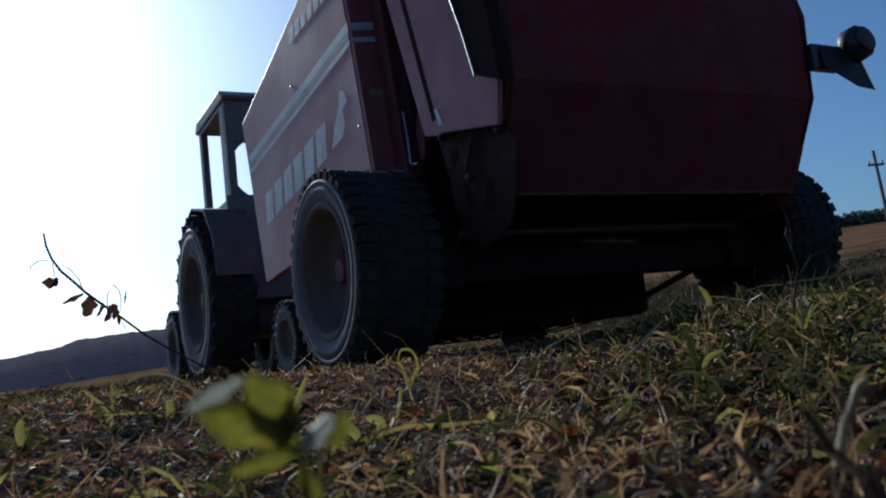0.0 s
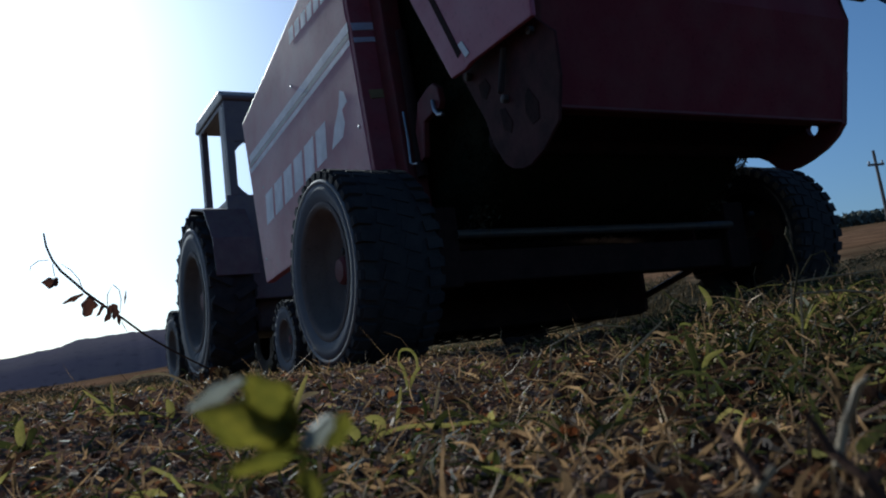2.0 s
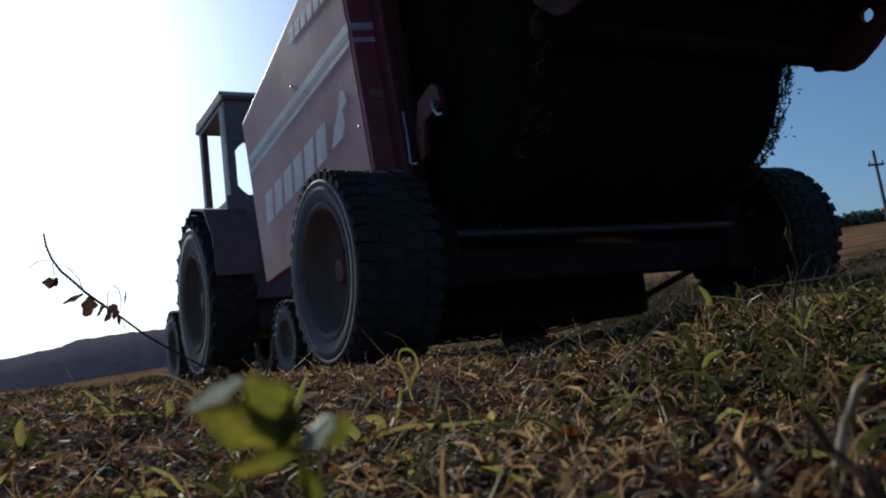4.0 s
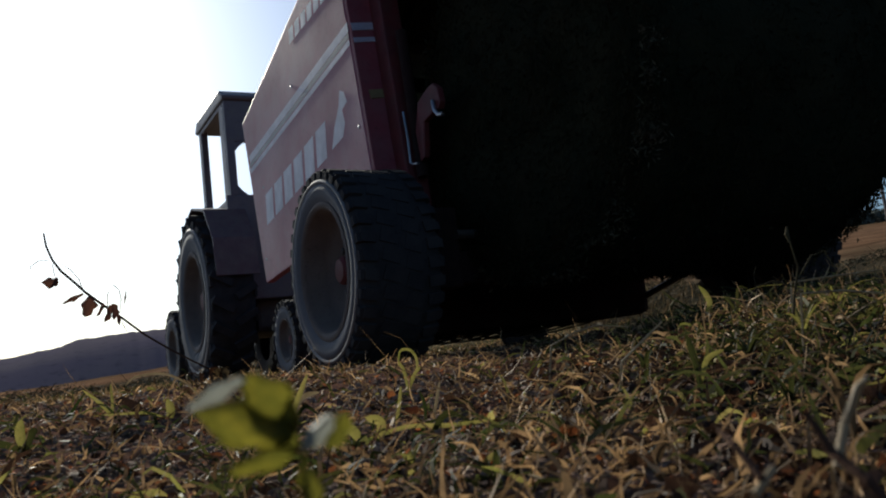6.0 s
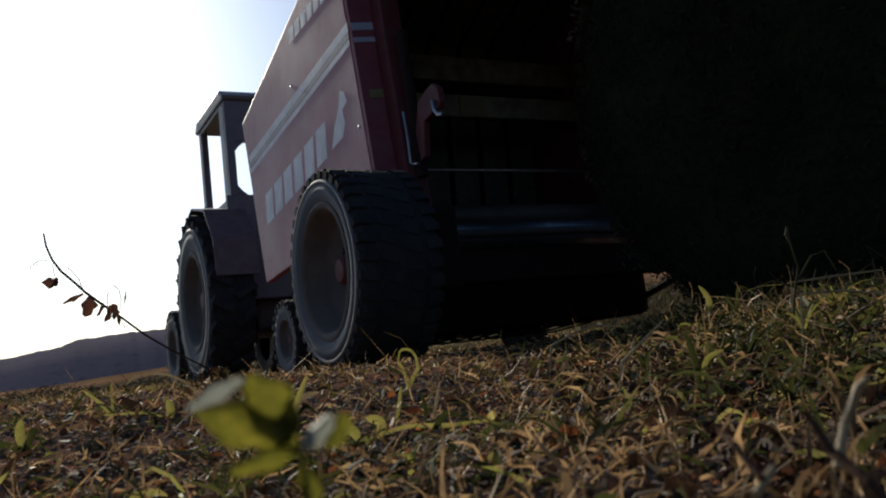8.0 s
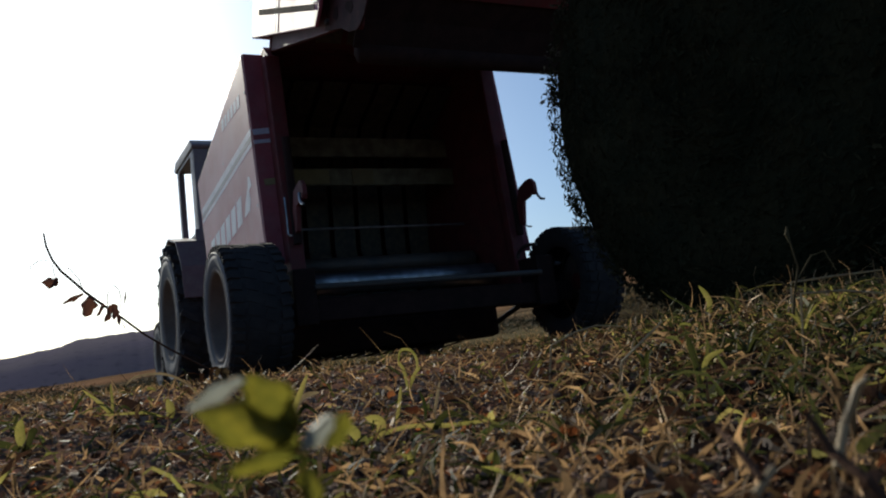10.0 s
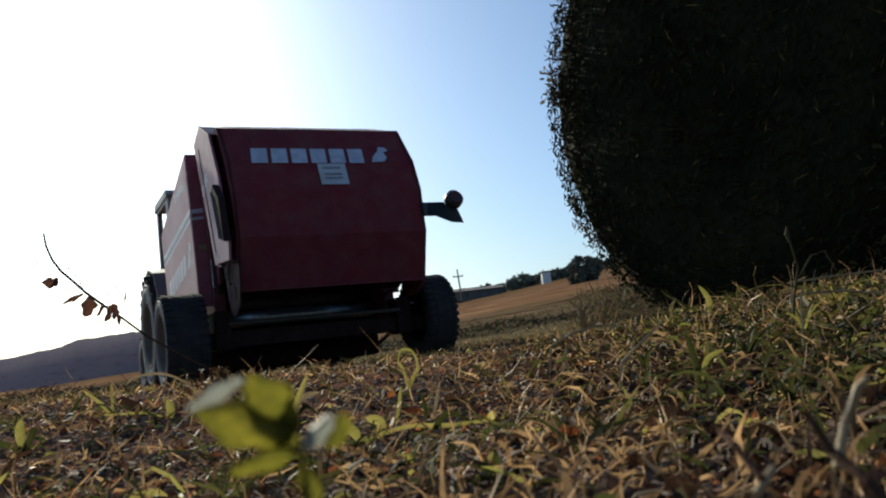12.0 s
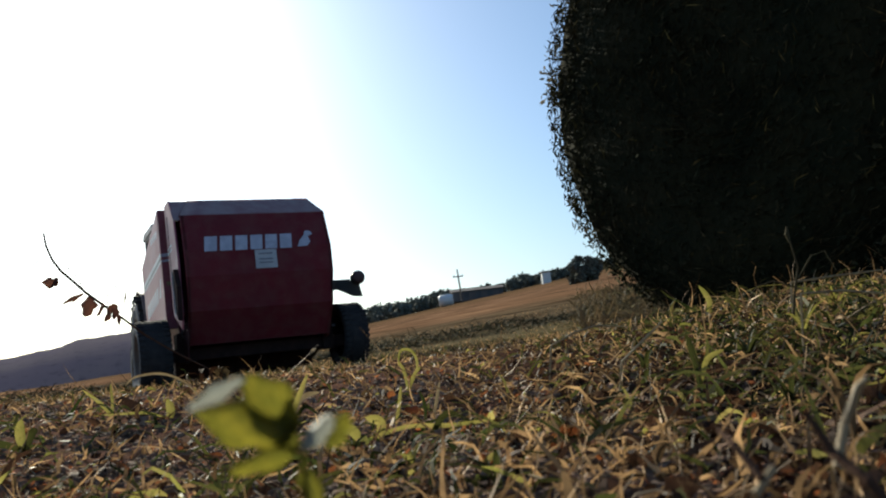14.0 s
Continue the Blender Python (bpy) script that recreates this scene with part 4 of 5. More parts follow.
    for k in range(7):
        x = -0.66 + k * 0.22
        part("baling_belt", sheet([(1.3, 0.55), (1.45, 0.95), (1.4, 1.5), (1.15, 1.9), (0.7, 2.1)], x - 0.09, x + 0.09, 0.008), BELT, b, "dark rubber belt")
    part("floor_sheet", sheet([(1.2, 0.46), (1.96, 0.6)], -0.78, 0.78, 0.012), SHADE_GRIME, b)
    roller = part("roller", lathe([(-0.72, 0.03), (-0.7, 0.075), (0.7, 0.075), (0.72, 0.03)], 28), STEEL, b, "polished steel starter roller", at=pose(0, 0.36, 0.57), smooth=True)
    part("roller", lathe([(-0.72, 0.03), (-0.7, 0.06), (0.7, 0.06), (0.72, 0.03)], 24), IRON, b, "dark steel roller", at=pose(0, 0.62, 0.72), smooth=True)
    # beams and pickup below the body get their shade from this dark colour
    part("axle_beam", box(-1.08, 1.08, -0.07, 0.07, 0.3, 0.44, 0.012), SHADE_GRIME, b, "grimy square axle beam, underside shade in its colour")
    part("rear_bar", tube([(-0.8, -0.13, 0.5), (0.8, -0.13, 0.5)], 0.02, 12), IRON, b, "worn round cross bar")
    part("cross_beam", box(-0.8, 0.8, 0.1, 0.2, 0.36, 0.46, 0.01), SHADE_GRIME, b, "grimy cross beam, underside shade in its colour")
    part("pickup", box(-0.86, 0.86, 0.6, 1.85, 0.12, 0.5, 0.05), SHADE_GRIME, b, "dark pickup unit under the chamber")
    for k in range(12):
        x = -0.72 + k * 0.13
        part("pickup_band", sheet([(1.0, 0.11), (1.45, 0.08), (1.8, 0.1), (1.98, 0.3), (1.88, 0.5)], x - 0.025, x + 0.025, 0.006), IRON, b)
    part("drawbar", box(-0.1, 0.1, 1.7, 4.4, 0.42, 0.55, 0.015), RED_WORN, b, "red drawbar")
    for s in (-1, 1):
        part("drawbar_brace", tube([(s * 0.7, 1.6, 0.5), (s * 0.1, 3.2, 0.48)], 0.045), RED_WORN, b)
        part("rear_post", prism([(0.08, 0.36), (0.2, 0.36), (0.38, 2.12), (0.27, 2.1)], s * 0.86, s * 0.76, 0.01), RED_WORN, b, "worn red rear post of the chamber")
        part("latch_hook", prism([(-0.02, 1.02), (-0.09, 1.03), (-0.12, 1.05), (-0.16, 1.03), (-0.18, 1.06), (-0.17, 1.12), (-0.13, 1.155), (-0.07, 1.15), (0.02, 1.12), (0.07, 1.0), (0.05, 0.86), (0.01, 0.87)], s * 0.83, s * 0.8, 0.006), RED_WORN, b, "red latch hook")
        part("hydraulic_ram", tube([(s * 0.81, 0.08, 0.8), (s * 0.81, 0.14, 1.5)], 0.026, 14), SHADE_GRIME, b, "dark hydraulic ram")
        part("side_rod", tube([(s * 0.865, 0.097, 1.1), (s * 0.865, 0.082, 1.0), (s * 0.865, 0.078, 0.862), (s * 0.865, 0.05, 0.85), (s * 0.865, 0.008, 0.842)], 0.006), STEEL, b, "thin bent steel rod")
        part("latch_pin", tube([(s * 0.84, -0.135, 1.075), (s * 0.845, -0.15, 1.03), (s * 0.845, -0.18, 1.0), (s * 0.845, -0.22, 0.99)], 0.009), STEEL, b, "steel latch pin")
        part("axle_bracket", box(s * 0.78, s * 0.92, -0.12, 0.16, 0.28, 0.62, 0.012), SHADE_GRIME, b)
    part("hydraulic_hose", tube([(0.72, 0.011, 0.62), (0.72, -0.005, 0.655), (0.72, -0.062, 0.681), (0.72, -0.141, 0.689), (0.72, -0.239, 0.679)], 0.013), IRON, b, "worn hydraulic hose")
    # bright steel bit added to give a small glint here
    part("glint_bit", lathe([(0.9, 0.012), (0.935, 0.012), (0.945, 0.004)], 8), STEEL, b, "small steel bit added for a glint", at=pose(0, -0.164, 0.549))
    part("stay_rod", tube([(0.85, 0.2, 0.33), (0.85, 0.72, 0.2)], 0.02), IRON, b)
    for s in (-1, 1):
        part("gauge_arm", tube([(s * 0.76, 1.4, 0.4), (s * 0.76, 1.95, 0.24)], 0.025), IRON, b)
    return b


def build_tailgate(b):
    """Built with its hinge at the origin, y back to front."""
    hy, hz = HINGE
    t = new("tailgate")
    t.parent = b
    t.matrix_basis = pose(0, hy, hz)
    tagged(t, "red hinged tailgate with pale lettering bars")
    back = [(0.28, 2.19), (-0.1, 2.16), (-0.42, 1.92), (-0.56, 1.5), (-0.58, 1.2), (-0.5, 0.82), (-0.24, 0.46)]
    loc = [(y - hy, z - hz) for y, z in back]
    part("top_sheet", sheet(loc[:2], -0.7, 0.75, 0.012), RED_WORN, t, "dusty top sheet")
    bm = bmesh.new()
    bm.faces.new([bm.verts.new((x, y - hy, z - hz)) for x, y, z in ((-0.7, -0.1, 2.16), (0.75, -0.1, 2.16), (0.845, -0.42, 1.92), (-0.845, -0.42, 1.92))])
    bmesh.ops.subdivide_edges(bm, edges=list(bm.edges), cuts=9, use_grid_fill=True)
    for v in bm.verts:
        v.co.z += 0.014 * noise.noise((v.co.x * 4, v.co.y * 6, 2))
    bmesh.ops.recalc_face_normals(bm, faces=bm.faces)
    bmesh.ops.solidify(bm, geom=list(bm.faces), thickness=0.01)
    part("top_slope", bm, DUSTY_RED, t, "dented dusty upper slope", smooth=True)
    bm = bmesh.new()
    rows = [[bm.verts.new((s * w, y - hy, z - hz)) for s in (-1, 1)] for y, z, w in ((-0.42, 1.92, 0.845), (-0.56, 1.5, 0.85), (-0.58, 1.2, 0.845), (-0.5, 0.82, 0.83), (-0.24, 0.46, 0.815))]
    for a, c in zip(rows, rows[1:]):
        bm.faces.new((a[0], a[1], c[1], c[0]))
    bmesh.ops.recalc_face_normals(bm, faces=bm.faces)
    bmesh.ops.solidify(bm, geom=list(bm.faces), thickness=0.012)
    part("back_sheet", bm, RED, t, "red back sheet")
    side = [(y - hy, z - hz) for y, z in [(0.28, 1.98), (-0.42, 1.92), (-0.56, 1.5), (-0.58, 1.2), (-0.5, 0.82), (-0.37, 0.64), (0.19, 0.64), (0.14, 0.9)]]
    for s in (-1, 1):
        plate = side if s > 0 else side[:6] + [(0.0 - hy, 0.64 - hz), (0.06 - hy, 0.9 - hz)]
        part("side_plate", prism(plate, s * 0.835, s * 0.8, 0.004), RED_WORN, t, "worn red side plate")
        bm = bmesh.new()
        q = [bm.verts.new((s * x, y - hy, z - hz)) for x, y, z in ((0.7 if s < 0 else 0.75, 0.28, 2.19), (0.7 if s < 0 else 0.75, -0.1, 2.16), (0.845, -0.42, 1.92), (0.845, 0.28, 1.98))]
        bm.faces.new(q)
        bmesh.ops.recalc_face_normals(bm, faces=bm.faces)
        bmesh.ops.solidify(bm, geom=list(bm.faces), thickness=0.01)
        part("shoulder", bm, RED_WORN, t, "sloping red shoulder sheet")
        # lobe with an eye at the lower corner
        bm = bmesh.new()
        rim = [(min(y, 0.0 if s < 0 else 1.0), z) for y, z in [(-0.37, 0.64), (-0.3, 0.54), (-0.24, 0.455), (-0.18, 0.43), (-0.11, 0.42), (-0.02, 0.425), (0.06, 0.44), (0.11, 0.465), (0.14, 0.5), (0.165, 0.56), (0.2, 0.61), (0.19, 0.64), (0.06, 0.64), (-0.1, 0.64), (-0.22, 0.64)]]
        rim = [q for k, q in enumerate(rim) if k == 0 or (Vector(q) - Vector(rim[k - 1])).length > 0.01]
        rings = []
        for x in (s * 0.8, s * 0.835):
            outer = [bm.verts.new((x, y - hy, z - hz)) for y, z in rim]
            inner = []
            for y, z in rim:
                d = Vector((y + 0.11, z - 0.535)).normalized()
                inner.append(bm.verts.new((x, -0.11 - hy + 0.03 * d.x, 0.535 - hz + 0.036 * d.y)))
            rings.append((outer, inner))
        n = len(rim)
        for k in range(n):
            j = (k + 1) % n
            for o, i in rings:
                bm.faces.new((o[k], o[j], i[j], i[k]))
            for q in (0, 1):
                bm.faces.new((rings[0][q][k], rings[0][q][j], rings[1][q][j], rings[1][q][k]))
        bmesh.ops.recalc_face_normals(bm, faces=bm.faces)
        part("ear_plate", bm, RED_WORN, t, "red lower lobe of the side plate with an eye")
    part("lower_lip", sheet([(-0.25 - hy, 0.47 - hz), (-0.19 - hy, 0.49 - hz)], -0.8, 0.8, 0.01), RED_WORN, t, "folded lower lip of the back sheet")
    # added sheet fills the open gap with the dark of its shade
    part("gap_sheet", sheet([(-0.19 - hy, 0.49 - hz), (-0.05 - hy, 0.55 - hz), (0.1 - hy, 0.585 - hz)], -0.79, 0.72, 0.008), SHADE_GRIME, t, "added dark sheet closing the gap before the roller")
    part("inner_roller", lathe([(-0.76, 0.03), (-0.74, 0.06), (0.74, 0.06), (0.76, 0.03)], 20), SHADE_GRIME, t, at=pose(0, 0.12 - hy, 0.62 - hz), smooth=True)
    for s in (-1,):
        cover = [(0.22, 2.16), (-0.1, 2.16), (-0.41, 1.86), (-0.53, 1.4), (-0.565, 0.8), (-0.49, 0.63), (-0.11, 0.785), (-0.07, 0.79), (0.03, 0.835)]
        part("side_cover", prism([(y - hy, z - hz) for y, z in cover], s * 0.915, s * 0.895, 0.006), PANEL_RED, t, "faded light red side cover, paled for glare")
        part("cover_web", prism([(y - hy, z - hz) for y, z in [(0.15, 2.0), (-0.2, 1.9), (-0.3, 1.6), (-0.1, 1.2), (0.05, 1.2)]], s * 0.895, s * 0.835, 0.0), SHADE_GRIME, t)
        # dark strip laid on the cover for the shade in its folded groove
        part("seam_shade", prism([(y - hy, z - hz) for y, z in [(0.06, 2.0), (0.025, 2.0), (-0.085, 0.86), (-0.055, 0.86)]], s * 0.917, s * 0.913, 0.0), SHADE_GRIME, t, "dark strip for the folded seam's shade")
        part("cover_label", prism([(y - hy, z - hz) for y, z in [(-0.085, 0.9), (-0.115, 0.89), (-0.13, 0.815), (-0.1, 0.82)]], s * 0.918, s * 0.914, 0.0), WHITE, t, "small pale label")
        # lobed linkage plate low on the side, painted shade-dark, with dark patches as holes, a spring and bolts
        lobe = [(0.05, 0.87), (0.012, 0.62), (0.02, 0.505), (0.0, 0.4), (-0.03, 0.355), (-0.08, 0.315), (-0.13, 0.295), (-0.22, 0.29), (-0.34, 0.315), (-0.43, 0.43), (-0.49, 0.57), (-0.42, 0.72), (-0.2, 0.84)]
        plate = part("linkage_plate", prism([(y - hy, z - hz) for y, z in lobe], s * 0.85, s * 0.838, 0.005), SHADED_RED, t, "red lobed linkage plate with shade put into its colour")
        for hole_shade in ([(-0.27, 0.52), (-0.24, 0.51), (-0.21, 0.46), (-0.22, 0.4), (-0.26, 0.39), (-0.29, 0.44)], [(-0.03, 0.75), (-0.08, 0.74), (-0.09, 0.69), (-0.04, 0.67), (-0.02, 0.7)], [(-0.09, 0.58), (-0.12, 0.56), (-0.13, 0.49), (-0.1, 0.46), (-0.07, 0.5)]):
            part("hole_shade", prism([(y - hy, z - hz) for y, z in hole_shade], s * 0.852, s * 0.845, 0.0), SHADE_GRIME, plate, "dark patch painted for an opening's shade")
        part("spring", tube([(s * (0.868 + 0.011 * math.cos(k * 1.05)), -0.256 + 0.0012 * k - hy + 0.011 * math.sin(k * 1.05), 0.72 - 0.0013 * k - hz) for k in range(90)], 0.0035, 5), IRON, t, "coil spring")
        for y, z in ((-0.145, 0.58), (-0.4, 0.66), (0.0, 0.82)):
            part("pivot_bolt", lathe([(s * 0.848, 0.016), (s * 0.868, 0.015), (s * 0.872, 0.006)], 8), IRON, t, at=pose(0, y - hy, z - hz))
    for s in (-1, 1):
        # lamp bracket
        if s > 0:
            arm = part("lamp_arm", prism([(-0.58 - hy, 1.06 - hz), (-0.52 - hy, 1.06 - hz), (-0.5 - hy, 0.96 - hz), (-0.56 - hy, 0.94 - hz)], 0.82, 1.04, 0.006), BLACK, t, "black lamp bracket")
            turn = Matrix.Translation((1.13, -0.6 - hy, 1.07 - hz)) @ Matrix.Rotation(radians(90), 4, "Z")
            part("rear_lamp", lathe([(-0.05, 0.05), (-0.03, 0.082), (0.03, 0.085), (0.05, 0.07), (0.055, 0.02)], 24), BLACK, arm, "round dark rear lamp", at=turn, smooth=True)
            part("lens", lathe([(-0.06, 0.03), (-0.056, 0.06), (-0.045, 0.068)], 24), LENS, arm, "dull red lens", at=turn)
            tri = bmesh.new()
            tri.faces.new([tri.verts.new((x, -0.58 - hy, z - hz)) for x, z in ((0.87, 1.05), (1.08, 1.04), (1.15, 1.0), (1.18, 0.84), (1.06, 0.85), (0.87, 0.94))])
            bmesh.ops.solidify(tri, geom=list(tri.faces), thickness=0.012)
            part("reflector_plate", tri, BLACK, arm, "dark reflector plate")
        else:
            part("lamp_bracket", prism([(y - hy, z - hz) for y, z in [(-0.43, 1.28), (-0.52, 1.3), (-0.66, 1.1), (-0.64, 0.72), (-0.5, 0.815), (-0.48, 1.0)]], -0.97, -0.915, 0.008), SHADE_GRIME, t, "dark folded lamp bracket")
            part("bracket_edge", tube([(-0.972, -0.43 - hy, 1.28 - hz), (-0.972, -0.48 - hy, 1.0 - hz), (-0.972, -0.5 - hy, 0.815 - hz)], 0.005), STEEL, t)
        for k in range(2):
            m = [(0.12, 1.55 + 0.05 * k), (-0.15, 1.57 + 0.05 * k), (-0.15, 1.595 + 0.05 * k), (0.125, 1.575 + 0.05 * k)]
            if s < 0:
                part("stripe", quad_marks([[(y - hy, z - hz) for y, z in m]], -0.916), DECAL, t, "pale stripe")
    # pale lettering bars, emblem and sign on the upper back
    def on_back(x, v):
        """A place on the sloping back: v from foot to top."""
        z = 1.25 + 0.8 * v
        y = -0.58 + 0.0667 * (z - 1.2) if z < 1.5 else -0.56 + 0.3333 * (z - 1.5)
        return (x, y - hy - 0.01, z - hz)

    def mark(name, pts, mat, label):
        bm = bmesh.new()
        lift = Vector((0, -0.002, 0.0005))
        a = [bm.verts.new(Vector(on_back(x, v))) for x, v in pts]
        c = [bm.verts.new(Vector(on_back(x, v)) + lift) for x, v in pts]
        bm.faces.new(a)
        bm.faces.new(c[::-1])
        for i in range(len(pts)):
            bm.faces.new((a[i], a[(i + 1) % len(pts)], c[(i + 1) % len(pts)], c[i]))
        return part(name, bm, mat, t, label)
    for k in range(6):
        x = -0.63 + 0.172 * k
        mark("letter_bar", [(x, 0.28), (x + 0.138, 0.28), (x + 0.16, 0.5), (x + 0.022, 0.5)], DECAL, "pale block")
    mark("emblem", [(0.44, 0.29), (0.56, 0.3), (0.6, 0.36), (0.585, 0.45), (0.64, 0.48), (0.62, 0.53), (0.56, 0.54), (0.53, 0.46), (0.47, 0.38)], DECAL, "pale emblem shape")
    sign = mark("sign", [(-0.07, 0.0), (0.18, 0.0), (0.18, 0.27), (-0.07, 0.27)], SIGN, "white sign plate")
    for v in (0.07, 0.12, 0.2):
        bm = bmesh.new()
        q = [bm.verts.new(Vector(on_back(x, w)) + Vector((0, -0.008, 0))) for x, w in ((-0.03, v), (0.13, v), (0.13, v + 0.024), (-0.03, v + 0.024))]
        bm.faces.new(q)
        part("text_bar", bm, SIGN_INK, sign)
    part("cover_top", sheet([(y - hy, z - hz) for y, z in ((0.22, 2.15), (-0.1, 2.15), (-0.41, 1.87))], -0.914, -0.69, 0.01), DUSTY_RED, t, "faded red top of the side cover")
    for k in range(7):
        x = -0.66 + k * 0.22
        part("baling_belt", sheet([(0.2 - hy, 2.0 - hz), (-0.26 - hy, 1.86 - hz), (-0.46 - hy, 1.3 - hz), (-0.14 - hy, 0.56 - hz)], x - 0.09, x + 0.09, 0.008), BELT, t)
    return t


baler = build_baler()
tailgate = build_tailgate(baler)
wheel_l = build_wheel("wheel", baler, pose(-HALF + 0.168, 0, 0.392), 0.4, 0.34, 0.262, 36, -1, "dusty low-profile baler wheel")
wheel_r = build_wheel("wheel", baler, pose(HALF - 0.205, 0, HUB_R + 0.055), 0.39, 0.3, 0.255, 36, 1, "dusty low-profile baler wheel")
gauge_l = build_wheel("gauge_wheel", baler, pose(-0.85, 1.95, 0.225), 0.245, 0.14, 0.13, 22, -1, "small pickup gauge wheel")
gauge_r = build_wheel("gauge_wheel", baler, pose(0.85, 1.95, 0.225), 0.245, 0.14, 0.13, 22, 1, "small pickup gauge wheel")


# ---- tractor ----
TR_Y = 5.1


def build_tractor():
    """Its origin lies under the rear axle."""
    t = thing("tractor", "old brown-red farm tractor with a dark cab", "tractor")
    part("rear_housing", box(-0.3, 0.3, -0.35, 1.0, 0.45, 1.0, 0.04), IRON, t)
    part("bonnet", box(-0.36, 0.36, 1.0, 2.7, 0.7, 1.3, 0.06), TRACTOR, t, "brown-red bonnet")
    for s in (-1, 1):
        part("fender", sheet([(-0.86, 0.95), (-0.8, 1.3), (-0.52, 1.62), (0.0, 1.74), (0.5, 1.62), (0.74, 1.35)], s * 0.77, s * 0.38, 0.02), TRACTOR, t, "dusty rear fender")
    # cab: roof, walls and pillars round open windows
    c = 0.5
    part("cab_roof", prism([(-0.56, 2.73), (-0.42, 2.82), (0.6, 2.82), (0.72, 2.72), (0.68, 2.69), (-0.54, 2.69)], -c - 0.02, c + 0.02, 0.03), CAB, t, "dark cab roof")
    part("rear_wall", box(-c - 0.04, c + 0.04, -0.52, -0.46, 0.75, 1.76, 0.015), CAB, t, "dark lower cab wall")
    part("rear_header", box(-c, c, -0.52, -0.46, 2.28, 2.72, 0.015), CAB, t, "dark upper cab wall")
    for s in (-1, 1):
        part("rear_pillar", box(s * (c - 0.08), s * c, -0.521, -0.459, 1.75, 2.29, 0.012), CAB, t)
        for z, k in ((1.76, 1), (2.28, -1)):
            part("window_corner", prism([(0, 0), (0.09, 0), (0.05, 0.03 * k), (0.03, 0.05 * k), (0, 0.09 * k)], -0.025, 0.025, 0.0), CAB, t, at=pose(s * (c - 0.08), -0.49, z, 0, 0, 90 * s))
        part("side_panel", box(s * (c - 0.04), s * c, -0.46, 0.62, 0.95, 1.75, 0.012), CAB, t)
        part("side_header", box(s * (c - 0.04), s * c, -0.46, 0.62, 2.65, 2.71, 0.01), CAB, t)
        part("side_pillar", box(s * (c - 0.04), s * c, -0.459, -0.3, 1.74, 2.66, 0.01), CAB, t)
        part("front_pillar", prism([(0.5, 1.2), (0.62, 1.2), (0.62, 2.7), (0.5, 2.7)], s * c, s * (c - 0.07), 0.01), CAB, t)
    part("cab_floor", box(-0.46, 0.46, -0.46, 0.6, 0.98, 1.05, 0.01), CAB, t)
    part("drawhook", box(-0.12, 0.12, -0.75, -0.3, 0.42, 0.55, 0.02), IRON, t)
    return t


tractor = build_tractor()
tw_l = build_wheel("rear_wheel", tractor, pose(-0.61, 0, 0.81), 0.8, 0.42, 0.46, 22, -1, "large lugged rear tractor wheel")
tw_r = build_wheel("rear_wheel", tractor, pose(0.61, 0, 0.81), 0.8, 0.42, 0.46, 22, 1, "large lugged rear tractor wheel")
tf_l = build_wheel("front_wheel", tractor, pose(-0.55, 2.1, 0.47), 0.46, 0.24, 0.24, 22, -1, "small front tractor wheel")
tf_r = build_wheel("front_wheel", tractor, pose(0.55, 2.1, 0.47), 0.46, 0.24, 0.24, 22, 1, "small front tractor wheel")

# ---- hay bale ----
BALE_R, BALE_H = 0.745, 0.69


def build_bale():
    b = thing("hay_bale", "large round bale of dark green-brown hay with loose stems", "hay bale")
    bm = lathe([(-BALE_H, BALE_R * 0.35), (-BALE_H * 1.01, BALE_R * 0.7), (-BALE_H * 0.985, BALE_R * 0.93), (-BALE_H * 0.93, BALE_R * 0.99)] + [(BALE_H * k / 8, BALE_R) for k in range(-7, 8)] + [(BALE_H * 0.93, BALE_R * 0.99), (BALE_H * 0.985, BALE_R * 0.93), (BALE_H, BALE_R * 0.5)], 90)
    for v in bm.verts:
        n = noise.noise(v.co * 4) * 0.02 + noise.noise(v.co * 14) * 0.012
        d = Vector((0.35 * v.co.x, v.co.y, v.co.z)).normalized()
        v.co += d * n
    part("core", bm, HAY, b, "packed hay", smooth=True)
    return b


bale = build_bale()


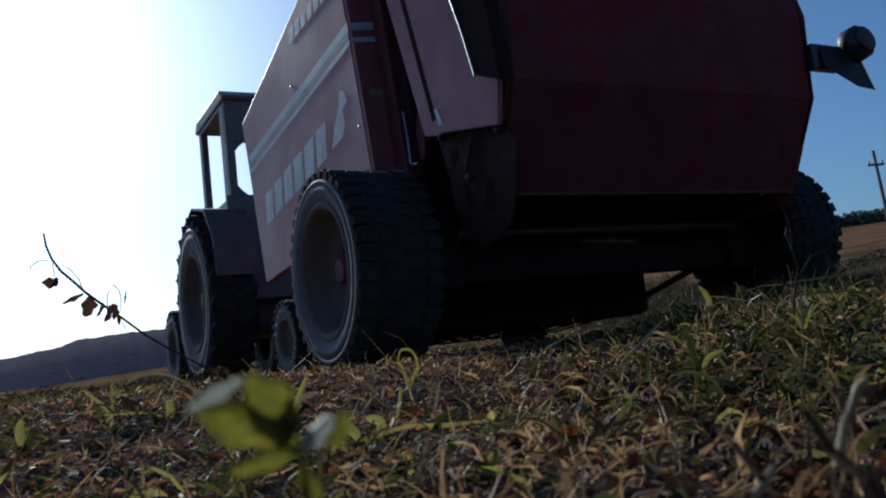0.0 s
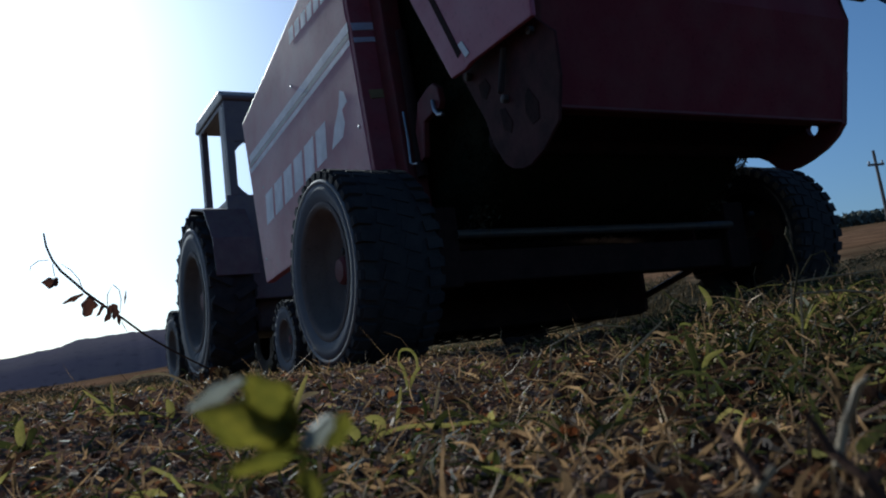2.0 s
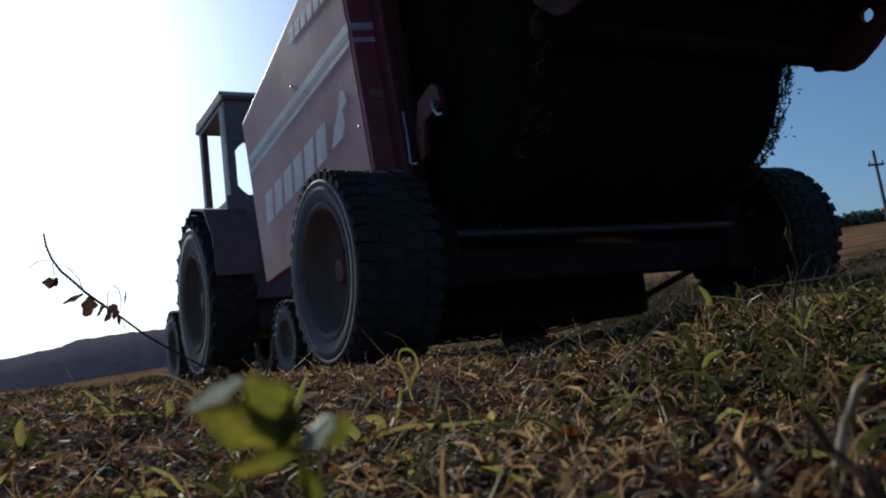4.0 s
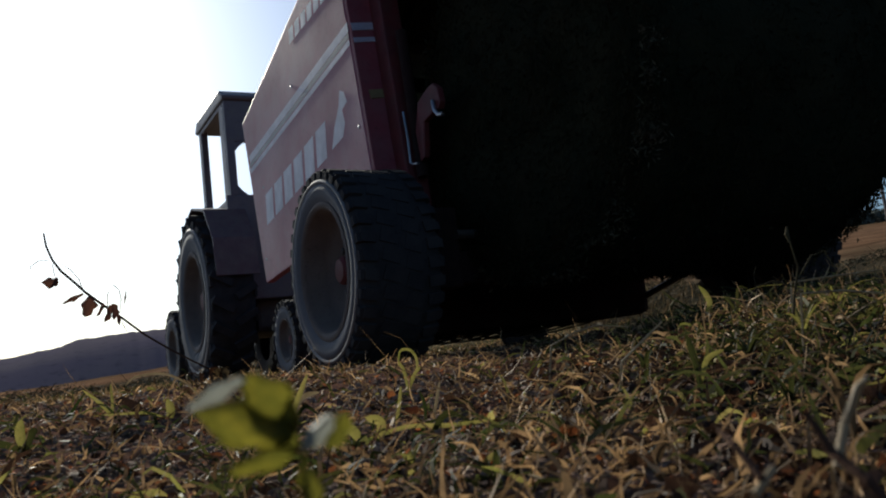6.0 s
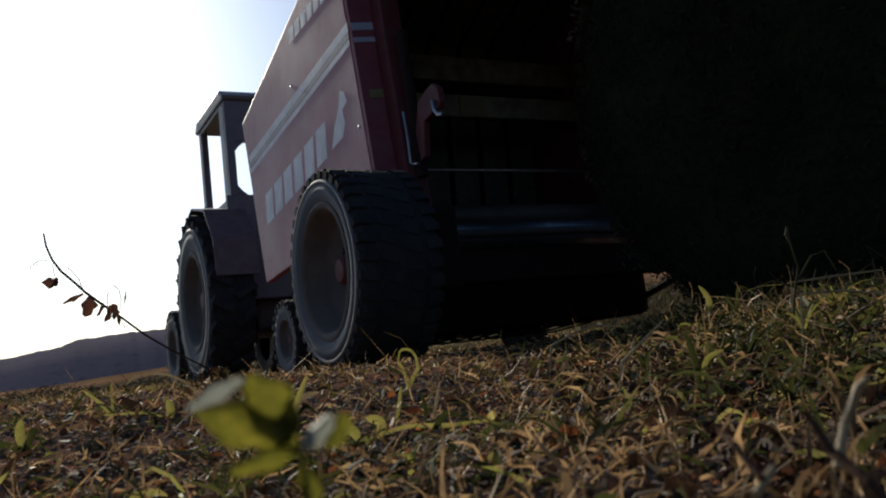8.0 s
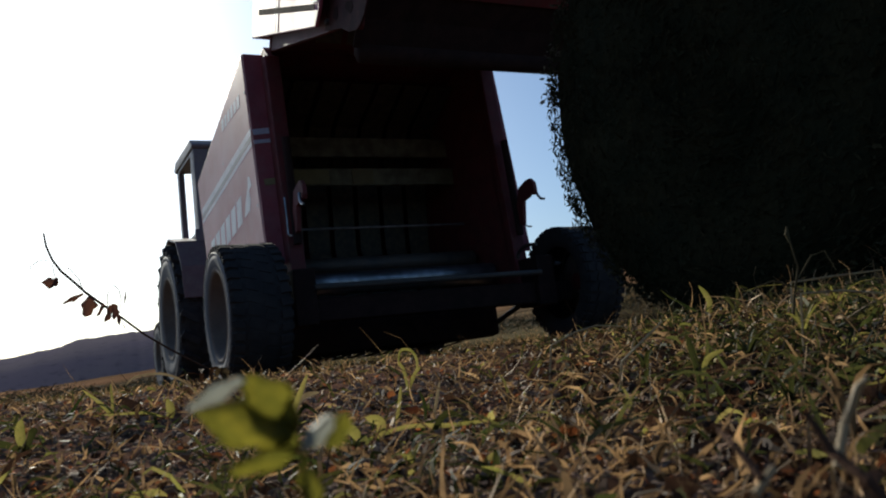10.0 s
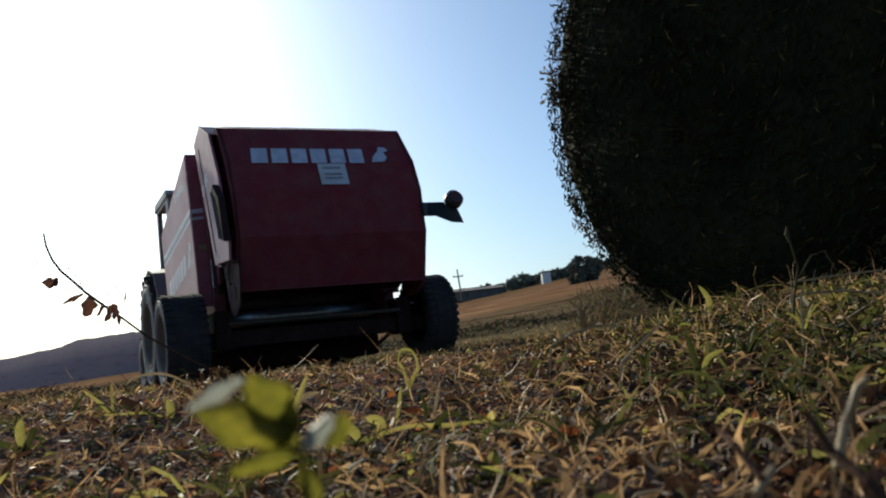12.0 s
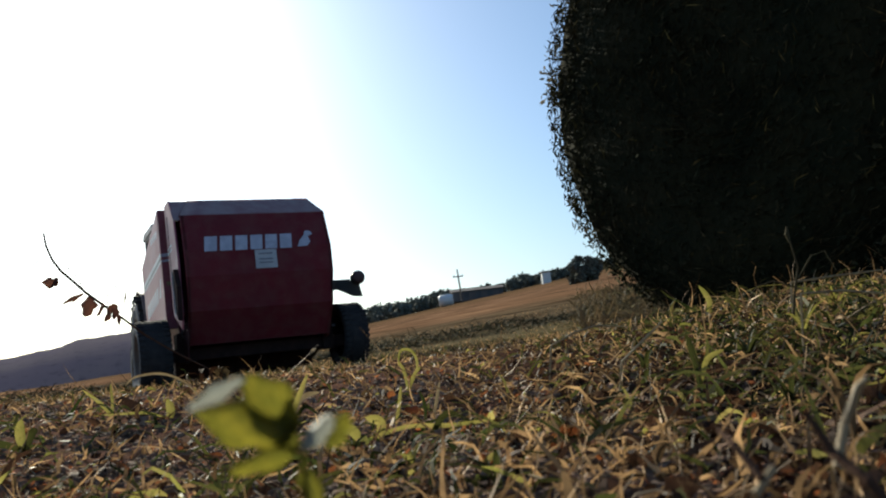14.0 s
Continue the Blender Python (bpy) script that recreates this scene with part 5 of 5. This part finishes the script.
def bale_stems(b):
    def over(n, ends):
        a = RNG.uniform(0, 2 * np.pi, n)
        if ends:
            rad = BALE_R * np.sqrt(RNG.uniform(0.0, 0.97, n))
            x = RNG.choice([-1.0, 1.0], n) * (BALE_H - 0.002)
        else:
            rad = np.full(n, BALE_R - 0.004)
            x = RNG.uniform(-0.99, 0.99, n) * BALE_H
        return np.stack([x, rad * np.cos(a), rad * np.sin(a)], 1), a

    def stems(name, n, ends, lo, hi, stick, label):
        base, a = over(n, ends)
        round_dir = np.stack([np.zeros(n), -np.sin(a), np.cos(a)], 1) * RNG.choice([-1.0, 1.0], n)[:, None]
        if ends:
            out = np.stack([np.sign(base[:, 0]), np.zeros(n), np.zeros(n)], 1)
        else:
            out = np.stack([np.zeros(n), np.cos(a), np.sin(a)], 1)
        d = round_dir + RNG.normal(0, 0.35, (n, 3)) + out * RNG.uniform(stick[0], stick[1], n)[:, None]
        d /= np.linalg.norm(d, axis=1)[:, None]
        length = RNG.uniform(lo, hi, n)
        w = RNG.uniform(0.0018, 0.0045, n)
        side = np.cross(d, RNG.normal(0, 1, (n, 3)))
        side /= np.linalg.norm(side, axis=1)[:, None]
        droop = -out * 0.25 + np.array([0, 0, 0.0])
        verts = np.empty((n, 6, 3))
        for k, t in enumerate((0.0, 0.5, 1.0)):
            p = base + d * (length * t)[:, None] + droop * (length * t * t)[:, None]
            q = side * (w * (0.5, 0.5, 0.12)[k])[:, None]
            verts[:, 2 * k], verts[:, 2 * k + 1] = p - q, p + q
        quads = np.array([[0, 1, 3, 2], [2, 3, 5, 4]])
        faces = (np.arange(n)[:, None, None] * 6 + quads[None]).reshape(-1, 4)
        me = bpy.data.meshes.new(name)
        me.from_pydata(verts.reshape(-1, 3).tolist(), [], faces.tolist())
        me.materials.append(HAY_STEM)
        ob = new(name, me)
        ob.parent = b
        tagged(ob, label, kind="stuff")

    stems("wrapped_hay", 12000, False, 0.03, 0.1, (0.05, 0.5), "stems wrapped round the bale")
    stems("end_hay", 11000, True, 0.02, 0.08, (0.05, 0.55), "curled stems on the bale ends")
    stems("loose_hay", 1100, False, 0.03, 0.085, (0.6, 1.8), "loose stems sticking out")
    stems("loose_end_hay", 700, True, 0.03, 0.09, (0.6, 1.6), "loose stems sticking out of the ends")
    stems("long_loose_hay", 160, False, 0.08, 0.15, (0.5, 1.6), "long thin stems sticking out")
    # small leaves clinging to the rim and the ends
    n = 42000
    a = RNG.uniform(0, 2 * np.pi, n)
    on_end = RNG.random(n) < 0.55
    rad = np.where(on_end, BALE_R * np.sqrt(RNG.uniform(0.0, 1.0, n)), BALE_R + RNG.uniform(-0.02, 0.016, n))
    x = np.where(on_end, RNG.choice([-1, 1], n) * (BALE_H + RNG.uniform(-0.012, 0.016, n)), RNG.uniform(-1, 1, n) * BALE_H)
    p = np.stack([x, rad * np.cos(a), rad * np.sin(a)], 1)
    # ragged clumps round the rims, their sunlight put into a paler colour
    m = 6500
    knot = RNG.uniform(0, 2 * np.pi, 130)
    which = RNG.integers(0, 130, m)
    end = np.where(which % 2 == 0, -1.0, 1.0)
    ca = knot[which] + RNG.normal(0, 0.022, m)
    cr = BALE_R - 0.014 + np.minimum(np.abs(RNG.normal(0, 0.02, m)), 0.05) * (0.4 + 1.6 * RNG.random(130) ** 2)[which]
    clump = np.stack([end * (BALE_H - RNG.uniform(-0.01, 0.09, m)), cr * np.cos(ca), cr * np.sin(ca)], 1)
    for name, at, mat, lab, press in (("leaf_litter", p, HAY_LEAF, "scraps of leaf on the bale", on_end), ("rim_leaves", clump, HAY_RIM_LIT, "ragged clumps of leaf round the rims, coloured paler as if sunlit", np.zeros(m, bool))):
        k = len(at)
        u, v = RNG.normal(0, 1, (2, k, 3))
        u[press, 0] *= 0.35
        v[press, 0] *= 0.35
        u *= (RNG.uniform(0.005, 0.017, k) / np.linalg.norm(u, axis=1))[:, None]
        v *= (RNG.uniform(0.003, 0.007, k) / np.linalg.norm(v, axis=1))[:, None]
        verts = np.stack([at - u, at - v, at + u, at + v], 1).reshape(-1, 3)
        me = bpy.data.meshes.new(name)
        me.from_pydata(verts.tolist(), [], np.arange(4 * k).reshape(-1, 4).tolist())
        me.materials.append(mat)
        ob = new(name, me)
        ob.parent = b
        tagged(ob, lab, kind="stuff")


bale_stems(bale)

# ---- distance ----
def spot(az, r):
    x, y = r * math.sin(radians(az)), r * math.cos(radians(az))
    return x, y, ground_z(x, y)


def leaf_cloud(name, centres, mat, leaf, per):
    """Small leaf quads spread through clumps: (x, y, z, radius across, radius up)."""
    verts = []
    for x, y, z, rx, rz in centres:
        d = RNG.normal(0, 1, (per, 3))
        d /= np.linalg.norm(d, axis=1)[:, None]
        d *= (RNG.uniform(0.25, 1.0, per) ** 0.5)[:, None]
        p = np.array([x, y, z]) + d * np.array([rx, rx, rz])
        u, v = RNG.normal(0, leaf, (2, per, 3))
        verts.append(np.stack([p - u, p - v, p + u, p + v], 1).reshape(-1, 3))
    verts = np.concatenate(verts)
    me = bpy.data.meshes.new(name)
    me.from_pydata(verts.tolist(), [], np.arange(len(verts)).reshape(-1, 4).tolist())
    me.materials.append(mat)
    return me


def build_distance():
    # wooded hill
    verts, faces = [], []
    for i in range(401):
        az = -62 + 58 * i / 400
        fall = smooth_step(-4, -16, az) if az > -16 else 1.0
        el = (2.75 + 1.25 * smooth_step(-32, -20.5, az)) * fall + 0.1 * noise.noise((az * 0.35, 0, 0)) + 0.06 * noise.noise((az * 2.2, 3, 0)) + 0.03 * noise.noise((az * 9, 1, 0))
        for r, k in ((380, -0.3), (430, 0.55), (520, 1.0), (700, 0.2)):
            h = max(-2.0, 520 * math.tan(radians(el)) * k + (1.2 * noise.noise((az * 0.8, r * 0.01, 0)) if k > 0 else 0))
            verts.append((r * math.sin(radians(az)), r * math.cos(radians(az)), h))
    for i in range(400):
        for k in range(3):
            o = 4 * i + k
            faces.append((o, o + 4, o + 5, o + 1))
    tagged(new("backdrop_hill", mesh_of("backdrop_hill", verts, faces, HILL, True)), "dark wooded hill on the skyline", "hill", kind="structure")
    # far hedge and trees along the field's crest
    cl = []
    for i in range(210):
        az = -6.5 + 41 * i / 209 + random.uniform(-0.1, 0.1)
        r = random.uniform(124, 140)
        x, y, z = spot(az, r)
        h = 0.9 + 1.3 * abs(noise.noise((az * 0.5, 0, 7))) + random.uniform(0, 0.7)
        if 9 < az < 20:
            h *= 0.8
        if az < 0:
            h *= 1.5
        cl.append((x, y, z + h * 0.45, h * 0.75, h * 0.62))
    tagged(new("far_trees", leaf_cloud("far_trees", cl, FOLIAGE, 0.16, 230)), "dark row of trees and hedge far beyond the field", "trees", kind="stuff")
    # bush near the bale's edge
    x, y, z = spot(9.6, 62)
    bush = thing("bush", "dark leafy bush at the field's edge", "bush", at=Matrix.Translation((x, y, z)))
    part("trunk", tube([(0, 0, -0.1), (0.05, 0, 0.6), (0.1, 0, 1.2)], [0.12, 0.09, 0.05]), TWIG, bush)
    for k in range(5):
        part("limb", tube([(0.03, 0, 0.4), (0.5 * math.cos(k * 1.3), 0.5 * math.sin(k * 1.3), 1.0 + 0.1 * k), (0.8 * math.cos(k * 1.3), 0.8 * math.sin(k * 1.3), 1.5 + 0.12 * k)], [0.05, 0.035, 0.015], 6), TWIG, bush)
    crown = new("crown", leaf_cloud("crown", [(random.uniform(-1, 1), random.uniform(-0.8, 0.8), random.uniform(0.1, 1.7), 0.45, 0.35) for _ in range(24)], FOLIAGE, 0.06, 260))
    crown.parent = bush
    tagged(crown, "uneven crown of small leaves", kind="stuff")
    # long shed
    x, y, z = spot(1.95, 118)
    shed = thing("farm_shed", "long low grey shed with a dark roof at the field's edge", "shed", at=Matrix.Translation((x, y, z - 0.2)) @ pose(0, 0, 0, 0, 0, 4))
    part("wall", box(-3.6, 3.6, -1.5, 1.5, 0, 1.35, 0.02), SHED, shed, "grey cladding")
    bm = bmesh.new()
    for sgn in (-1, 1):
        add_box(bm, -3.8, 3.8, -0.05, 1.75, -0.05, 0.03, Matrix.Translation((0, 0, 1.85)) @ Matrix.Rotation(radians(90 - 90 * sgn), 4, "Z") @ Matrix.Rotation(radians(-16), 4, "X"))
    part("roof", bm, ROOFING, shed, "dark pitched roof")
    for k in range(4):
        part("door", box(-2.9 + 1.7 * k, -2.0 + 1.7 * k, -1.54, -1.49, 0.1, 1.1, 0.01), ROOFING, shed)
    x, y, z = spot(-0.2, 112)
    tank = thing("white_tank", "rounded white tank beside the shed", "tank", at=Matrix.Translation((x, y, z)))
    part("shell", lathe([(-1.0, 0.1), (-0.98, 0.6), (-0.8, 0.8), (0.8, 0.8), (0.98, 0.6), (1.0, 0.1)], 28), WHITE, tank, at=pose(0, 0, 0.85), smooth=True)
    for s in (-0.6, 0.6):
        part("cradle", box(s - 0.08, s + 0.08, -0.5, 0.5, -0.1, 0.4, 0.01), SHED, tank)
    x, y, z = spot(6.84, 116)
    hut = thing("field_hut", "small pale hut at the field's edge", "hut", at=Matrix.Translation((x, y, z - 0.1)))
    part("wall", box(-0.6, 0.6, -0.6, 0.6, 0, 1.6, 0.02), WHITE, hut, "pale wall")
    part("roof", box(-0.75, 0.75, -0.75, 0.75, 1.6, 1.75, 0.03), ROOFING, hut)
    # poles
    for az, r, h in ((0.92, 110, 4.6), (28.48, 62, 5.4)):
        x, y, z = spot(az, r)
        p = thing("utility_pole", "weathered wooden utility pole with a crossarm", "utility pole", "utility poles", at=Matrix.Translation((x, y, z - 0.3)) @ pose(0, 0, 0, 0, -3, 25))
        part("post", tube([(0, 0, 0), (0, 0, h + 0.3)], [0.13, 0.09], 10), POLE, p)
        part("crossarm", box(-0.75, 0.75, -0.06, 0.06, h - 0.75, h - 0.6, 0.01), POLE, p)
        for s in (-0.65, 0.0, 0.65):
            part("insulator", lathe([(0, 0.03), (0.05, 0.07), (0.16, 0.07), (0.2, 0.02)], 8), WHITE, p, at=pose(s, 0, h - 0.6, 0, -90))


build_distance()


# ---- what moves ----
def motions():
    start, yaw0, yaw1 = Vector((0.70, 3.90, 0.0)), 28.7, 26.7

    # time, x, y of the axle's middle
    track = [(0.0, 0.70, 3.90, yaw0), (8.2, 0.70, 3.90, yaw0), (8.5, 0.67, 3.95, yaw0), (9.0, 0.48, 4.26, 28.2), (9.5, 0.18, 4.8, 27.4), (10.0, -0.13, 5.36, 26.9),
             (10.4, -0.345, 5.79, 26.5), (11.0, -0.68, 6.53, 26.5), (12.0, -1.25, 7.6, 26.7), (13.0, -1.79, 8.76, 26.7), (14.0, -2.335, 9.88, yaw1)]
    walk(baler, [(t, pose(x, y, 0, 0, 0, a)) for t, x, y, a in track])
    walk(tractor, [(t, pose(x, y, 0, 0, 0, a) @ pose(-0.09 * smooth_step(8.4, 10.6, t) + 0.09 * smooth_step(11.0, 13.0, t), TR_Y, 0, 0, 0, 0.6 * smooth_step(8.4, 10.6, t))) for t, x, y, a in track])
    # distance run, second by second, for the wheels
    run = [(0.0, 0.0)]
    for (ta, xa, ya, _), (tb, xb, yb, _) in zip(track, track[1:]):
        k = max(1, math.ceil((tb - ta) / 0.25)) if math.hypot(xb - xa, yb - ya) > 0.01 else 1
        base = run[-1][1]
        for i in range(1, k + 1):
            run.append((ta + (tb - ta) * i / k, base + math.hypot(xb - xa, yb - ya) * i / k))
    for w, r in ((wheel_l, HUB_R), (wheel_r, HUB_R), (gauge_l, 0.25), (gauge_r, 0.25), (tw_l, 0.81), (tw_r, 0.81), (tf_l, 0.47), (tf_r, 0.47)):
        place = w.matrix_basis.translation.copy()
        walk(w, [(t, Matrix.Translation(place) @ Matrix.Rotation(-s / r, 4, "X")) for t, s in run])
    # tailgate: degrees open
    swing = [(0.0, 9.4), (0.5, 11.8), (1.0, 14.5), (1.5, 18.5), (2.0, 22.9), (2.5, 27.7), (3.0, 32.7), (4.0, 41.5), (5.4, 51.0), (6.5, 58.0), (8.0, 61.0), (9.8, 62.0), (10.4, 60.2), (10.7, 56.8), (11.0, 50.6), (11.2, 43.8), (11.5, 31.5), (11.8, 22.5), (12.2, 12.8), (12.6, 6.0), (12.9, 1.5), (13.2, 0.0), (14.0, 0.0)]
    walk(tailgate, [(t, pose(0, HINGE[0], HINGE[1], -a)) for t, a in swing])
    # bale, in the standing baler's space: back along y, up along z
    roll = [(0.0, 0.17, 1.27), (2.0, 0.13, 1.27), (3.0, 0.06, 1.27), (4.2, -0.04, 1.29), (5.0, -0.14, 1.3), (5.4, -0.22, 1.29), (5.7, -0.34, 1.18), (6.0, -0.53, 0.98), (6.2, -0.78, 0.83), (6.4, -1.05, 0.755), (6.6, -1.25, 0.745), (7.0, -1.56, 0.745), (7.5, -1.68, 0.745), (8.2, -1.62, 0.745), (9.2, -1.5, 0.745), (10.0, -1.49, 0.745), (14.0, -1.49, 0.745)]
    base = pose(start.x, start.y, 0, 0, 0, yaw0)
    walk(bale, [(t, base @ pose(-0.02, y, z) @ Matrix.Rotation((0.2 - y) / BALE_R, 4, "X")) for t, y, z in roll])


motions()
